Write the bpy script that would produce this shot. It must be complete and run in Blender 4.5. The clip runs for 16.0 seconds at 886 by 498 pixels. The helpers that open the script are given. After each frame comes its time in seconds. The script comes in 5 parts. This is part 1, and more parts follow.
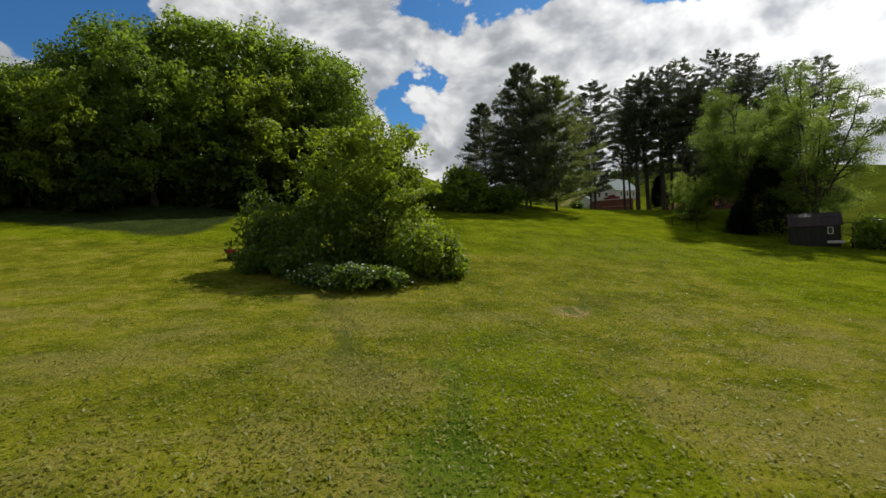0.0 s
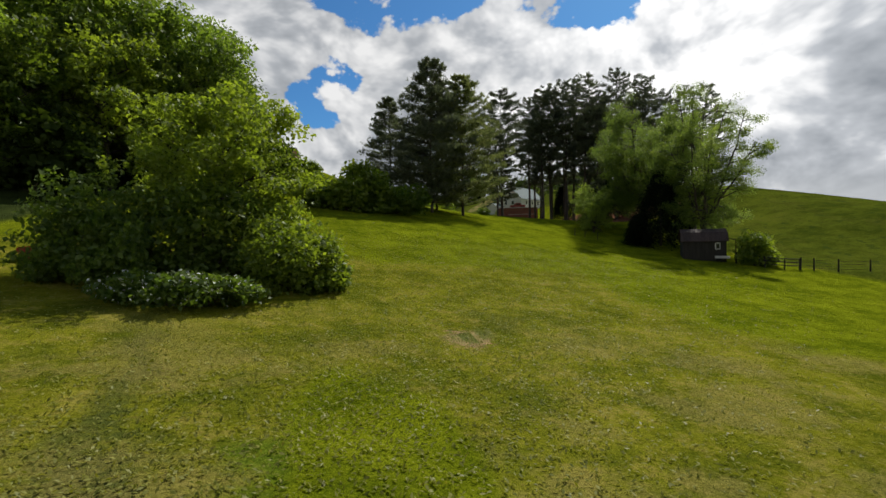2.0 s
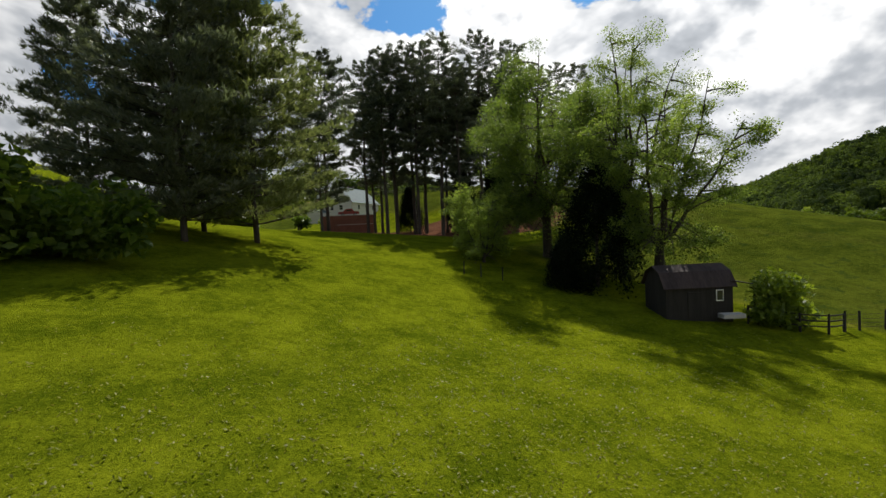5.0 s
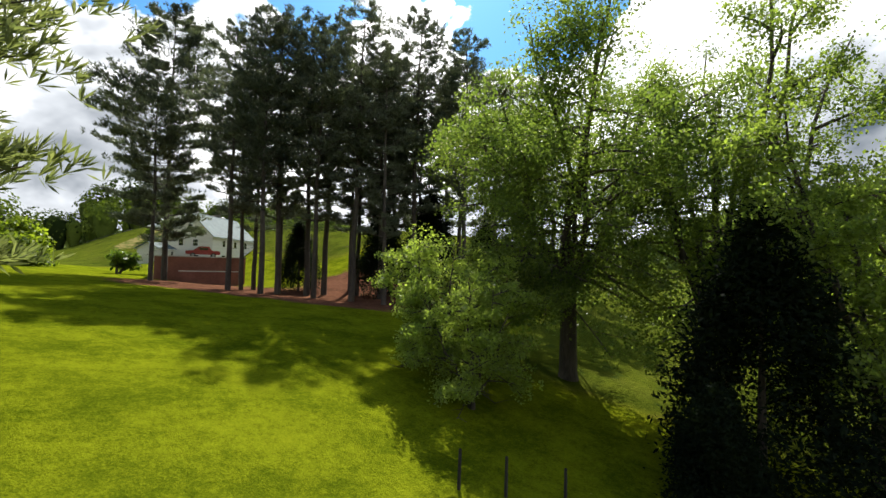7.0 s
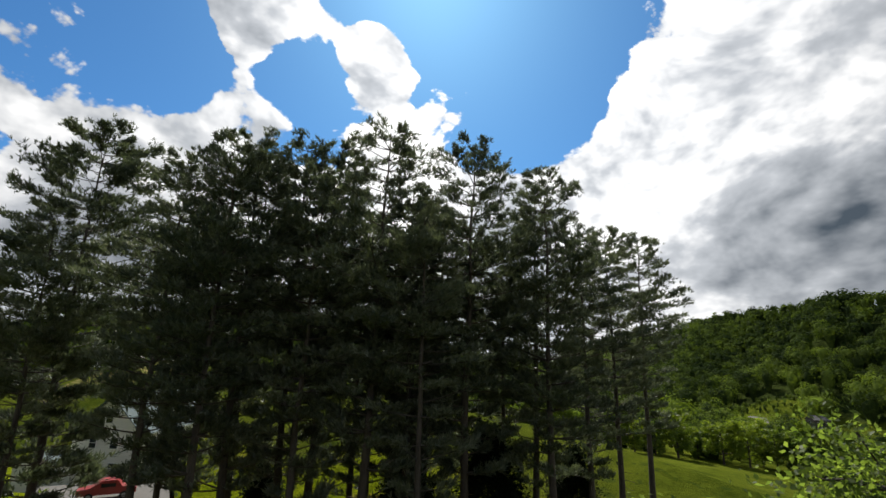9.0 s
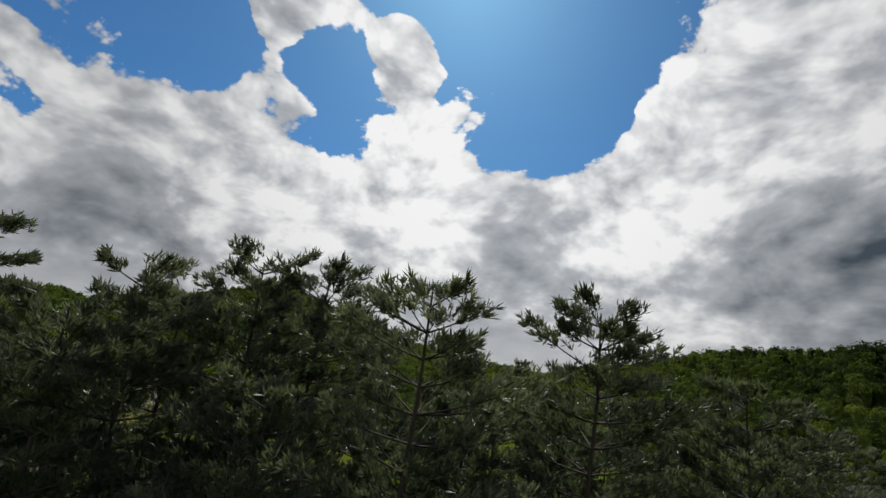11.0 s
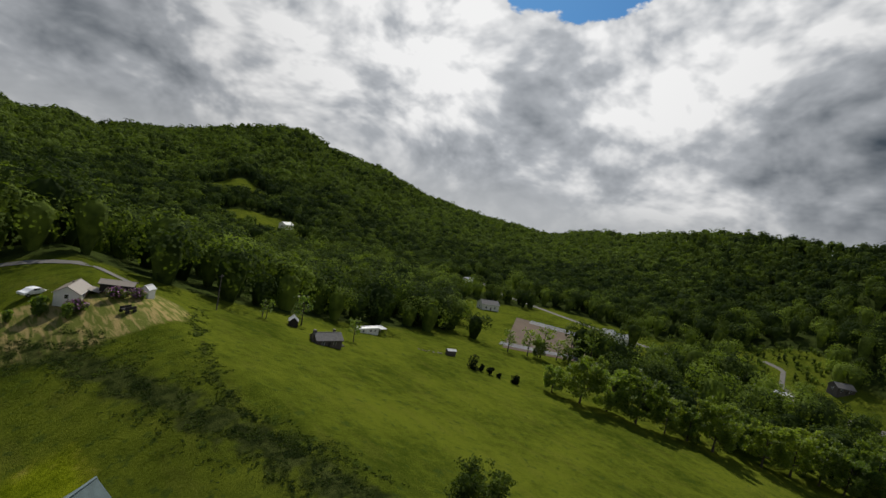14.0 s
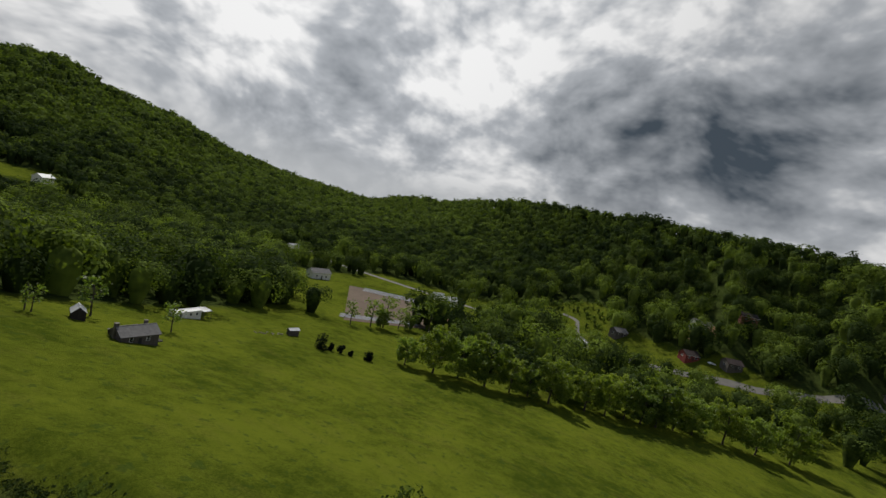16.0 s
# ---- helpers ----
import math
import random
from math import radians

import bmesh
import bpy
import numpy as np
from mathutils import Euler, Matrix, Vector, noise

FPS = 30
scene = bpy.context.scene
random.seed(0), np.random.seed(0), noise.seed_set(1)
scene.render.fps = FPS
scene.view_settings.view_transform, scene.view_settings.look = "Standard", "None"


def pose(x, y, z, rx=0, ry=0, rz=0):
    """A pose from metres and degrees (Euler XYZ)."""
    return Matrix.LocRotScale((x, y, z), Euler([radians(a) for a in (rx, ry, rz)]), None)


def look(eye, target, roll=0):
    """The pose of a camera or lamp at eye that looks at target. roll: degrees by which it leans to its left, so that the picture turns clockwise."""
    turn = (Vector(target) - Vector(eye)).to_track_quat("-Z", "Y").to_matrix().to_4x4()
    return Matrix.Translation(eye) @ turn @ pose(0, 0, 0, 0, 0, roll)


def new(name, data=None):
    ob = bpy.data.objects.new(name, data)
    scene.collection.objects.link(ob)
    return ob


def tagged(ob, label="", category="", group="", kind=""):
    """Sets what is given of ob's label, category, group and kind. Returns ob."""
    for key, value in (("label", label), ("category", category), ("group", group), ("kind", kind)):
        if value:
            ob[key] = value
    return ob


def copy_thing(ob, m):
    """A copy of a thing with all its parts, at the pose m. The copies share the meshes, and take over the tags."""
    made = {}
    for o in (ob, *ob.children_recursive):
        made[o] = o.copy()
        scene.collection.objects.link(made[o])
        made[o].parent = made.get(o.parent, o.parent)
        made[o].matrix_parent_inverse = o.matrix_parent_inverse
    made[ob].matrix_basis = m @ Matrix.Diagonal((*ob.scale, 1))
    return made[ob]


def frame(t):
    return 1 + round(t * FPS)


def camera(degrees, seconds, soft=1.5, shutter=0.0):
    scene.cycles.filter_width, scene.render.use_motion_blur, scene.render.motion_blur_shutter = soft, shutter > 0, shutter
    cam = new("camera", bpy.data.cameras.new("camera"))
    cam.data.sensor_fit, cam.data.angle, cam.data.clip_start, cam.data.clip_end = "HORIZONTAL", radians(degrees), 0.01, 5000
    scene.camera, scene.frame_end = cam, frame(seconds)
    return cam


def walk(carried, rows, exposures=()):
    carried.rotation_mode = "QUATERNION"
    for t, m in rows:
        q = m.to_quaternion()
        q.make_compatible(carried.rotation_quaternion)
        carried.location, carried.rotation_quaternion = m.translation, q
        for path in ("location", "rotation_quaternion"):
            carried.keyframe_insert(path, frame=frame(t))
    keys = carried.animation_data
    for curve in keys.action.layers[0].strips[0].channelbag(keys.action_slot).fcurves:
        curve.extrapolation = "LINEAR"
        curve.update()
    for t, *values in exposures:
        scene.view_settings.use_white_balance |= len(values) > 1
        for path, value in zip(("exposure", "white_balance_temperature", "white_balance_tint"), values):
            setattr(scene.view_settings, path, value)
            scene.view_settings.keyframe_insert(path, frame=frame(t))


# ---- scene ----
# ---- camera ----
cam = camera(86.9, 16.0)
PATH = [
    (0, -2.00, -0.28, 7.11, -2.76, -1.68, 3.43),
    (0.5, -1.24, 0.65, 7.15, -10.00, -1.77, 3.15),
    (1, -0.95, 1.05, 7.12, -13.44, -1.80, 1.80),
    (1.5, -0.64, 2.09, 7.12, -13.23, -1.74, 1.38),
    (2, 0.18, 5.27, 7.14, -13.69, -1.77, 1.33),
    (2.5, 1.41, 10.15, 7.10, -16.51, -1.92, 1.36),
    (3, 3.07, 16.40, 7.16, -17.35, -1.88, 1.39),
    (3.5, 5.11, 23.43, 8.24, -25.01, -1.28, 2.35),
    (4, 7.23, 29.25, 8.99, -29.58, -2.15, 2.68),
    (4.5, 9.54, 34.37, 10.26, -32.97, -2.65, 3.38),
    (4.7, 10.51, 36.08, 10.58, -33.61, -2.75, 3.27),
    (6.8, 25.30, 61.38, 12.49, -48.74, 2.00, -1.41),
    (7, 26.66, 63.81, 13.49, -48.76, 2.47, -1.28),
    (7.5, 29.98, 69.61, 16.57, -48.99, 4.10, -0.84),
    (8, 33.22, 74.58, 20.13, -49.09, 7.35, -1.02),
    (8.5, 36.03, 78.86, 23.46, -49.42, 9.97, -1.18),
    (9, 38.86, 82.70, 27.52, -50.05, 13.66, -1.73),
    (9.2, 39.87, 83.87, 29.23, -50.14, 15.49, -1.85),
    (11.3, 51.00, 98.50, 43.80, -49.58, 12.01, -9.90),
    (11.5, 52.05, 99.81, 44.90, -49.35, 10.11, -13.19),
    (12, 54.14, 102.74, 47.30, -49.38, 7.94, -15.91),
    (12.5, 55.40, 105.20, 49.60, -48.58, 4.37, -16.97),
    (13, 56.22, 108.18, 51.70, -48.57, 5.26, -16.99),
    (13.5, 56.96, 110.31, 53.30, -48.02, -1.74, -16.21),
    (14, 57.43, 112.85, 53.99, -48.85, -4.96, -11.74),
    (14.5, 57.99, 115.86, 53.82, -51.20, -5.31, -10.32),
    (15, 58.55, 119.70, 53.65, -54.31, -5.34, -11.51),
    (15.5, 60.97, 124.30, 52.60, -63.91, -5.07, -12.78),
    (16, 63.75, 129.29, 51.58, -71.50, -4.35, -13.59),
]
LIGHT = [(0, 0.02), (4.5, 0.02), (6.0, 0.75), (7.5, 1.1), (8.2, 0.7), (9.0, 0.28), (11.5, -0.3), (16.0, -0.27)]
walk(cam, [(t, pose(x, y, z, 90 + pitch, roll, yaw)) for t, x, y, z, yaw, pitch, roll in PATH], LIGHT)

# ---- sky and sun ----
SUN_ELEV, SUN_AZ = radians(47), radians(47)  # azimuth clockwise from +y
sun_dir = Vector((math.sin(SUN_AZ) * math.cos(SUN_ELEV), math.cos(SUN_AZ) * math.cos(SUN_ELEV), math.sin(SUN_ELEV)))
sun = new("sun", bpy.data.lights.new("sun", "SUN"))
sun.data.energy, sun.data.angle, sun.data.color = 5.0, radians(0.6), (1.0, 0.95, 0.86)
sun.matrix_world = look(sun_dir * 300, (0, 0, 0))


def way(az, el):
    """The direction at an azimuth (degrees to the left of +y) and a height over the horizon."""
    a, e = radians(az), radians(el)
    return (-math.sin(a) * math.cos(e), math.cos(a) * math.cos(e), math.sin(e))


class Nodes:
    """Short hand for node trees."""

    def __init__(self, tree):
        self.tree = tree
        tree.nodes.clear()

    def add(self, kind, inputs=None, **settings):
        node = self.tree.nodes.new(kind)
        for key, value in settings.items():
            setattr(node, key, value)
        for key, value in (inputs or {}).items():
            self.put(node.inputs[key], value)
        return node

    def put(self, socket, value):
        if isinstance(value, bpy.types.NodeSocket):
            self.tree.links.new(value, socket)
        else:
            socket.default_value = value

    def math(self, op, a, b=0.0, c=0.0, clamp=False):
        node = self.tree.nodes.new("ShaderNodeMath")
        node.operation, node.use_clamp = op, clamp
        for socket, value in zip(node.inputs, (a, b, c)):
            self.put(socket, value)
        return node.outputs[0]

    def vmath(self, op, a, b=(0, 0, 0)):
        node = self.tree.nodes.new("ShaderNodeVectorMath")
        node.operation = op
        self.put(node.inputs[0], a)
        self.put(node.inputs[1], b)
        return node.outputs["Value"] if op in ("DOT_PRODUCT", "LENGTH") else node.outputs[0]

    def noise(self, vector, scale, detail=4.0, rough=0.55, distortion=0.0):
        node = self.add("ShaderNodeTexNoise", {"Scale": scale, "Detail": detail, "Roughness": rough, "Distortion": distortion})
        self.put(node.inputs["Vector"], vector)
        return node.outputs["Fac"]

    def fit(self, value, a, b, c=0.0, d=1.0, smooth=True):
        node = self.add("ShaderNodeMapRange", interpolation_type="SMOOTHSTEP" if smooth else "LINEAR")
        for key, v in (("Value", value), ("From Min", a), ("From Max", b), ("To Min", c), ("To Max", d)):
            self.put(node.inputs[key], v)
        return node.outputs["Result"]

    def mix(self, fac, a, b, blend="MIX"):
        node = self.add("ShaderNodeMix", data_type="RGBA", blend_type=blend)
        self.put(node.inputs[0], fac)
        self.put(node.inputs[6], (*a, 1) if isinstance(a, tuple) else a)
        self.put(node.inputs[7], (*b, 1) if isinstance(b, tuple) else b)
        return node.outputs[2]


world = bpy.data.worlds.new("sky")
world.use_nodes = True
scene.world = world
w = Nodes(world.node_tree)
sky = w.add("ShaderNodeTexSky", sky_type="NISHITA", sun_disc=False, sun_elevation=SUN_ELEV, sun_rotation=SUN_AZ, altitude=600.0)
blue = w.mix(1.0, sky.outputs[0], (0.34, 0.74, 1.08), "MULTIPLY")
ray = w.add("ShaderNodeTexCoord").outputs["Generated"]
squash = w.vmath("MULTIPLY", ray, (1.0, 1.0, 1.45))
SUNWARD = (0.020, 0.018, 0.034)  # a small step towards the sun, for the lit and the shaded sides of the clouds
warp = w.add("ShaderNodeTexNoise", {"Scale": 3.0, "Detail": 1.0, "Vector": squash}).outputs["Color"]
warped = w.vmath("ADD", squash, w.vmath("MULTIPLY", w.vmath("SUBTRACT", warp, (0.5, 0.5, 0.5)), (0.13, 0.13, 0.13)))
height = w.add("ShaderNodeSeparateXYZ", {0: ray}).outputs[2]


def billows(shift=(0, 0, 0), detail=9.0, heads=4.0):
    """Broad cloud masses with rounded heads on them, about -0.5 to 0.5."""
    at = w.vmath("ADD", warped, shift)
    mass = w.noise(at, 3.2, detail, 0.55)
    cell = w.add("ShaderNodeTexVoronoi", {"Vector": at, "Scale": 8.0, "Detail": heads, "Roughness": 0.5, "Lacunarity": 2.2, "Smoothness": 0.6}, feature="SMOOTH_F1")
    return w.math("ADD", w.math("MULTIPLY", w.math("SUBTRACT", mass, 0.5), 1.25), w.math("MULTIPLY", w.math("SUBTRACT", 0.42, cell.outputs["Distance"]), 0.55))


def spot(az, el, wide, amount):
    """A soft round region of the sky."""
    d = w.vmath("DOT_PRODUCT", ray, way(az, el))
    return w.math("MULTIPLY", w.fit(d, math.cos(radians(wide)), math.cos(radians(wide * 0.25))), amount)


def total(values):
    out = values[0]
    for v in values[1:]:
        out = w.math("ADD", out, v)
    return out


here, soft, sunward = billows(), billows((0, 0, 0), 6.0, 3.0), billows(SUNWARD, 6.0, 3.0)
# the blue gaps and the cloud heads between them
# the gap straight overhead is unseen, added to weaken the fill light
cover = total([w.math("MULTIPLY", here, 1.25), 0.96, w.fit(height, 0.52, 0.24, -0.1, 0.5), spot(0, 90, 42, -0.4), w.fit(height, 0.16, 0.06, 0.0, 0.4),
               spot(-58, 38, 15, -0.85), spot(-64, 32, 8, -0.55), spot(-15, 31, 7, -0.62), spot(-31, 32, 7, -0.6), spot(-34, 24, 5, -0.32), spot(-44, 44, 12, -0.5), spot(-82, 33, 5, -0.45), spot(-73, 36, 6, -0.3),
               spot(0, 16.5, 6.5, -0.85), spot(35, 23, 8, -0.95), 
               spot(-40, 34, 6, 0.7), spot(-23, 36, 5, 0.55), spot(-51, 31, 5, 0.5), spot(-83, 28, 14, 0.4), spot(-100, 26, 24, 0.5), spot(10, 24, 8, 0.3)])
mask = w.fit(cover, 0.44, 0.54)
# the grey bases and the bright heads
thick = w.noise(w.vmath("ADD", squash, (3.1, 1.7, 0.4)), 2.2, 3.0, 0.5)
fine = w.noise(warped, 16.0, 5.0, 0.55)
grey = total([w.math("MULTIPLY", w.math("SUBTRACT", thick, 0.5), 0.62), w.math("MULTIPLY", w.math("SUBTRACT", sunward, soft), 1.25), w.math("MULTIPLY", here, -0.28), w.math("MULTIPLY", w.math("SUBTRACT", fine, 0.5), 0.22), 0.19,
              spot(-88, 13.5, 10, 0.34), spot(-107, 14, 12, 0.36), spot(-104, 12, 11, 0.20), spot(-58, 16.5, 7, 0.42), spot(-12, 8, 10, 0.36), spot(-50, 6, 7, 0.22), spot(-80, 11, 6, 0.18), spot(-88, 9, 9, 0.14), spot(-56, 9, 9, 0.12), spot(-10, 12, 7, 0.12), spot(-98, 11, 11, 0.50),
              spot(-70, 14.5, 8, -0.24), spot(-76, 18, 7, -0.34), spot(-22, 20, 10, -0.16), spot(-31, 17, 8, -0.22), spot(-45, 11, 6, -0.16), spot(-78, 25, 8, -0.2), spot(-50, 30, 22, -0.22)])
cloud = w.mix(w.fit(grey, -0.05, 0.42, smooth=False), (1.0, 1.0, 1.0), (0.50, 0.525, 0.56))
cloud = w.mix(w.fit(grey, 0.42, 1.35, smooth=False), cloud, (0.075, 0.098, 0.125))
cloud = w.mix(w.fit(height, 0.015, 0.12, 0.8, 0.0), cloud, (0.55, 0.57, 0.59))
lit = w.add("ShaderNodeBackground", {"Color": blue, "Strength": 0.085})
white = w.add("ShaderNodeBackground", {"Color": cloud, "Strength": w.math("ADD", 0.84, spot(-55, 32, 42, 0.24))})
both = w.add("ShaderNodeMixShader", {0: mask, 1: lit.outputs[0], 2: white.outputs[0]})
w.add("ShaderNodeOutputWorld", {0: both.outputs[0]})


# ---- materials ----
def material(name):
    m = bpy.data.materials.new(name)
    m.use_nodes = True
    return m, Nodes(m.node_tree)


def surface(n, colour, rough=0.8, metal=0.0, bump=None, strength=0.3, distance=0.05, spec=0.3):
    inputs = {"Base Color": colour if isinstance(colour, bpy.types.NodeSocket) else (*colour, 1), "Roughness": rough, "Metallic": metal, "Specular IOR Level": spec}
    if bump is not None:
        inputs["Normal"] = n.add("ShaderNodeBump", {"Height": bump, "Strength": strength, "Distance": distance}).outputs[0]
    return n.add("ShaderNodeBsdfPrincipled", inputs)


def finish(n, shader):
    n.add("ShaderNodeOutputMaterial", {0: shader.outputs[0]})


def place(n):
    return n.add("ShaderNodeNewGeometry").outputs["Position"]


def leaf_material(name, dark, light, through_light, gloss=0.5, patch=0.35, fine=2.5, mixed=0.42, spec=0.22, spread=(0.35, 0.85), tint=0.0):
    m, n = material(name)
    at = place(n)
    own = n.add("ShaderNodeObjectInfo").outputs["Random"]
    v = n.math("ADD", n.math("MULTIPLY", n.noise(at, patch, 2.0), 0.55), n.math("MULTIPLY", n.noise(at, fine, 2.0), 0.6))
    v = n.math("ADD", v, n.math("MULTIPLY", n.math("SUBTRACT", own, 0.5), 0.25))
    if tint:
        v = n.math("ADD", v, n.math("MULTIPLY", n.math("SUBTRACT", n.add("ShaderNodeAttribute", attribute_name="tint").outputs["Fac"], 0.5), tint))
    colour = n.mix(n.fit(v, spread[0], spread[1]), dark, light)
    solid = surface(n, colour, gloss, spec=spec)
    glow = n.add("ShaderNodeBsdfTranslucent", {"Color": n.mix(1.0, colour, through_light, "MULTIPLY")})
    finish(n, n.add("ShaderNodeMixShader", {0: mixed, 1: solid.outputs[0], 2: glow.outputs[0]}))
    return m


def plain(name, colour, rough=0.7, metal=0.0, grain=3.0, vary=0.25, bump=0.2, stretch=(1, 1, 1), spec=0.3):
    """A surface with grain and larger stains round a base colour."""
    m, n = material(name)
    at = n.vmath("MULTIPLY", n.add("ShaderNodeTexCoord").outputs["Object"], stretch)
    a, b = n.noise(at, grain, 5.0, 0.6), n.noise(at, grain * 0.13, 3.0)
    v = n.fit(n.math("ADD", n.math("MULTIPLY", a, 0.5), n.math("MULTIPLY", b, 0.5)), 0.3, 0.7)
    colour = n.mix(v, tuple(c * (1 - vary) for c in colour), tuple(min(c * (1 + vary), 1) for c in colour))
    finish(n, surface(n, colour, rough, metal, a, bump, 0.02, spec))
    return m


LEAF = leaf_material("leaf_green", (0.06, 0.094, 0.02), (0.18, 0.24, 0.046), (1.7, 1.8, 0.6), mixed=0.5)
LEAF_BRIGHT = leaf_material("leaf_spring_green", (0.06, 0.095, 0.015), (0.205, 0.26, 0.04), (1.9, 1.9, 0.6), mixed=0.5)
LEAF_SPRING = leaf_material("leaf_spring_olive", (0.065, 0.092, 0.026), (0.215, 0.262, 0.070), (2.0, 2.15, 0.9), mixed=0.64, patch=0.5, fine=3.0)
LEAF_WOOD = leaf_material("leaf_woodland", (0.028, 0.044, 0.012), (0.160, 0.212, 0.036), (1.3, 1.4, 0.45), patch=0.05, fine=0.35, gloss=0.85, spec=0.03, mixed=0.32, spread=(0.30, 0.86), tint=0.55)
LEAF_EDGE = leaf_material("leaf_woods_edge", (0.070, 0.108, 0.024), (0.185, 0.25, 0.05), (1.8, 1.9, 0.6), patch=0.16, fine=0.7, mixed=0.5, spread=(0.42, 0.74))
LEAF_FAR = leaf_material("leaf_hillside", (0.025, 0.040, 0.013), (0.112, 0.152, 0.030), (1.2, 1.3, 0.5), patch=0.009, fine=0.05, gloss=0.9, spec=0.02, mixed=0.3, spread=(0.34, 0.84), tint=0.42)
LEAF_PALE = leaf_material("leaf_silver", (0.06, 0.09, 0.04), (0.2, 0.24, 0.13), (1.2, 1.2, 0.7))
NEEDLE = leaf_material("needle_pine", (0.048, 0.06, 0.042), (0.16, 0.175, 0.12), (1.1, 1.2, 0.7), patch=0.5, fine=3.0, spec=0.35)
NEEDLE_OLD = leaf_material("needle_greyed", (0.08, 0.1, 0.045), (0.24, 0.26, 0.12), (1.4, 1.45, 0.8), patch=0.5, fine=3.0, mixed=0.5)
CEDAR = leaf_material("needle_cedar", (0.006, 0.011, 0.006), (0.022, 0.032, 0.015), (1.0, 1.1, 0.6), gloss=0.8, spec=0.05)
GRASS = leaf_material("grass_blade", (0.11, 0.13, 0.012), (0.24, 0.235, 0.05), (1.3, 1.3, 0.4), patch=0.4, fine=6.0)
BLOSSOM = plain("blossom_white", (0.55, 0.56, 0.5), 0.7, vary=0.2)
BLOOM = plain("blossom_purple", (0.30, 0.12, 0.26), 0.7, vary=0.4)
BARK = plain("bark", (0.055, 0.045, 0.036), 0.9, grain=9.0, vary=0.5, bump=0.8, stretch=(1, 1, 0.25))
BARK_PALE = plain("bark_grey", (0.12, 0.105, 0.085), 0.9, grain=9.0, vary=0.4, bump=0.8, stretch=(1, 1, 0.25))


def ground_material():
    m, n = material("ground_grass")
    at = place(n)
    za = n.add("ShaderNodeSeparateColor", {0: n.add("ShaderNodeAttribute", attribute_name="zone_a").outputs["Color"]})
    zb = n.add("ShaderNodeSeparateColor", {0: n.add("ShaderNodeAttribute", attribute_name="zone_b").outputs["Color"]})
    edge = n.math("SUBTRACT", n.noise(at, 0.35, 4.0, 0.65), 0.5)

    def zone(socket, soft=0.5):
        return n.fit(n.math("ADD", socket, n.math("MULTIPLY", edge, soft)), 0.35, 0.65)

    big, mid, fine, blade = n.noise(at, 0.045, 3.0), n.noise(at, 0.3, 6.0, 0.72), n.noise(at, 2.8, 6.0, 0.78), n.noise(at, 13.0, 4.0, 0.8)
    mixed = n.math("ADD", n.math("MULTIPLY", mid, 0.45), n.math("ADD", n.math("MULTIPLY", fine, 0.3), n.math("MULTIPLY", blade, 0.35)))
    clump = n.noise(at, 0.9, 5.0, 0.7)
    lawn = n.mix(n.fit(mixed, 0.45, 0.63), (0.080, 0.090, 0.005), (0.168, 0.170, 0.012))
    dry = n.math("ADD", n.math("MULTIPLY", clump, 0.5), n.math("ADD", n.math("MULTIPLY", mid, 0.25), n.math("MULTIPLY", n.noise(at, 6.0, 4.0, 0.7), 0.25)))
    lawn = n.mix(n.math("MULTIPLY", n.fit(dry, 0.5, 0.61), 0.62), lawn, (0.27, 0.22, 0.05))
    wet = n.math("ADD", n.math("MULTIPLY", mid, 0.6), n.math("MULTIPLY", clump, 0.4))
    lawn = n.mix(n.math("MULTIPLY", n.fit(n.math("SUBTRACT", wet, n.math("MULTIPLY", big, 0.3)), 0.36, 0.26), 0.3), lawn, n.mix(n.fit(mixed, 0.4, 0.7), (0.026, 0.052, 0.006), (0.085, 0.12, 0.016)))
    xy = n.add("ShaderNodeSeparateXYZ", {0: at})
    middle = n.math("ADD", n.math("MULTIPLY", xy.outputs[1], 0.23), n.math("SUBTRACT", n.math("MULTIPLY", edge, 5.0), 3.2))
    off = n.math("ADD", n.math("ABSOLUTE", n.math("SUBTRACT", xy.outputs[0], middle)), n.math("MULTIPLY", clump, 2.0))
    swath = n.math("MULTIPLY", n.fit(off, 3.5, 1.8), n.fit(xy.outputs[1], 24.0, 14.0))
    lawn = n.mix(n.math("MULTIPLY", swath, 0.85), lawn, n.mix(n.fit(mixed, 0.4, 0.7), (0.030, 0.062, 0.005), (0.095, 0.145, 0.012)))
    rut = n.math("ADD", n.math("ABSOLUTE", n.math("ADD", n.math("MULTIPLY", xy.outputs[1], 0.27), n.math("ADD", xy.outputs[0], n.math("MULTIPLY", edge, 4.0)))), n.math("MULTIPLY", fine, 1.2))
    rut = n.math("MULTIPLY", n.fit(rut, 1.7, 0.7), n.math("MULTIPLY", n.fit(xy.outputs[1], 27.0, 23.0), n.fit(xy.outputs[1], 11.0, 14.0)))
    lawn = n.mix(n.math("MULTIPLY", rut, 0.6), lawn, (0.045, 0.058, 0.02))
    parched = n.noise(n.vmath("ADD", at, (31.0, 7.0, 0.0)), 0.22, 5.0, 0.7)
    parched = n.math("MULTIPLY", n.fit(n.math("ADD", n.math("MULTIPLY", parched, 0.75), n.math("MULTIPLY", fine, 0.25)), 0.47, 0.58), n.fit(xy.outputs[1], 34.0, 20.0))
    lawn = n.mix(n.math("MULTIPLY", parched, n.math("SUBTRACT", 0.6, n.math("MULTIPLY", swath, 0.55))), lawn, n.mix(n.fit(blade, 0.35, 0.65), (0.125, 0.105, 0.026), (0.25, 0.215, 0.062)))
    worn = n.vmath("LENGTH", n.vmath("MULTIPLY", n.vmath("SUBTRACT", at, (5.9, 25.4, 0.0)), (0.75, 0.6, 0.0)))
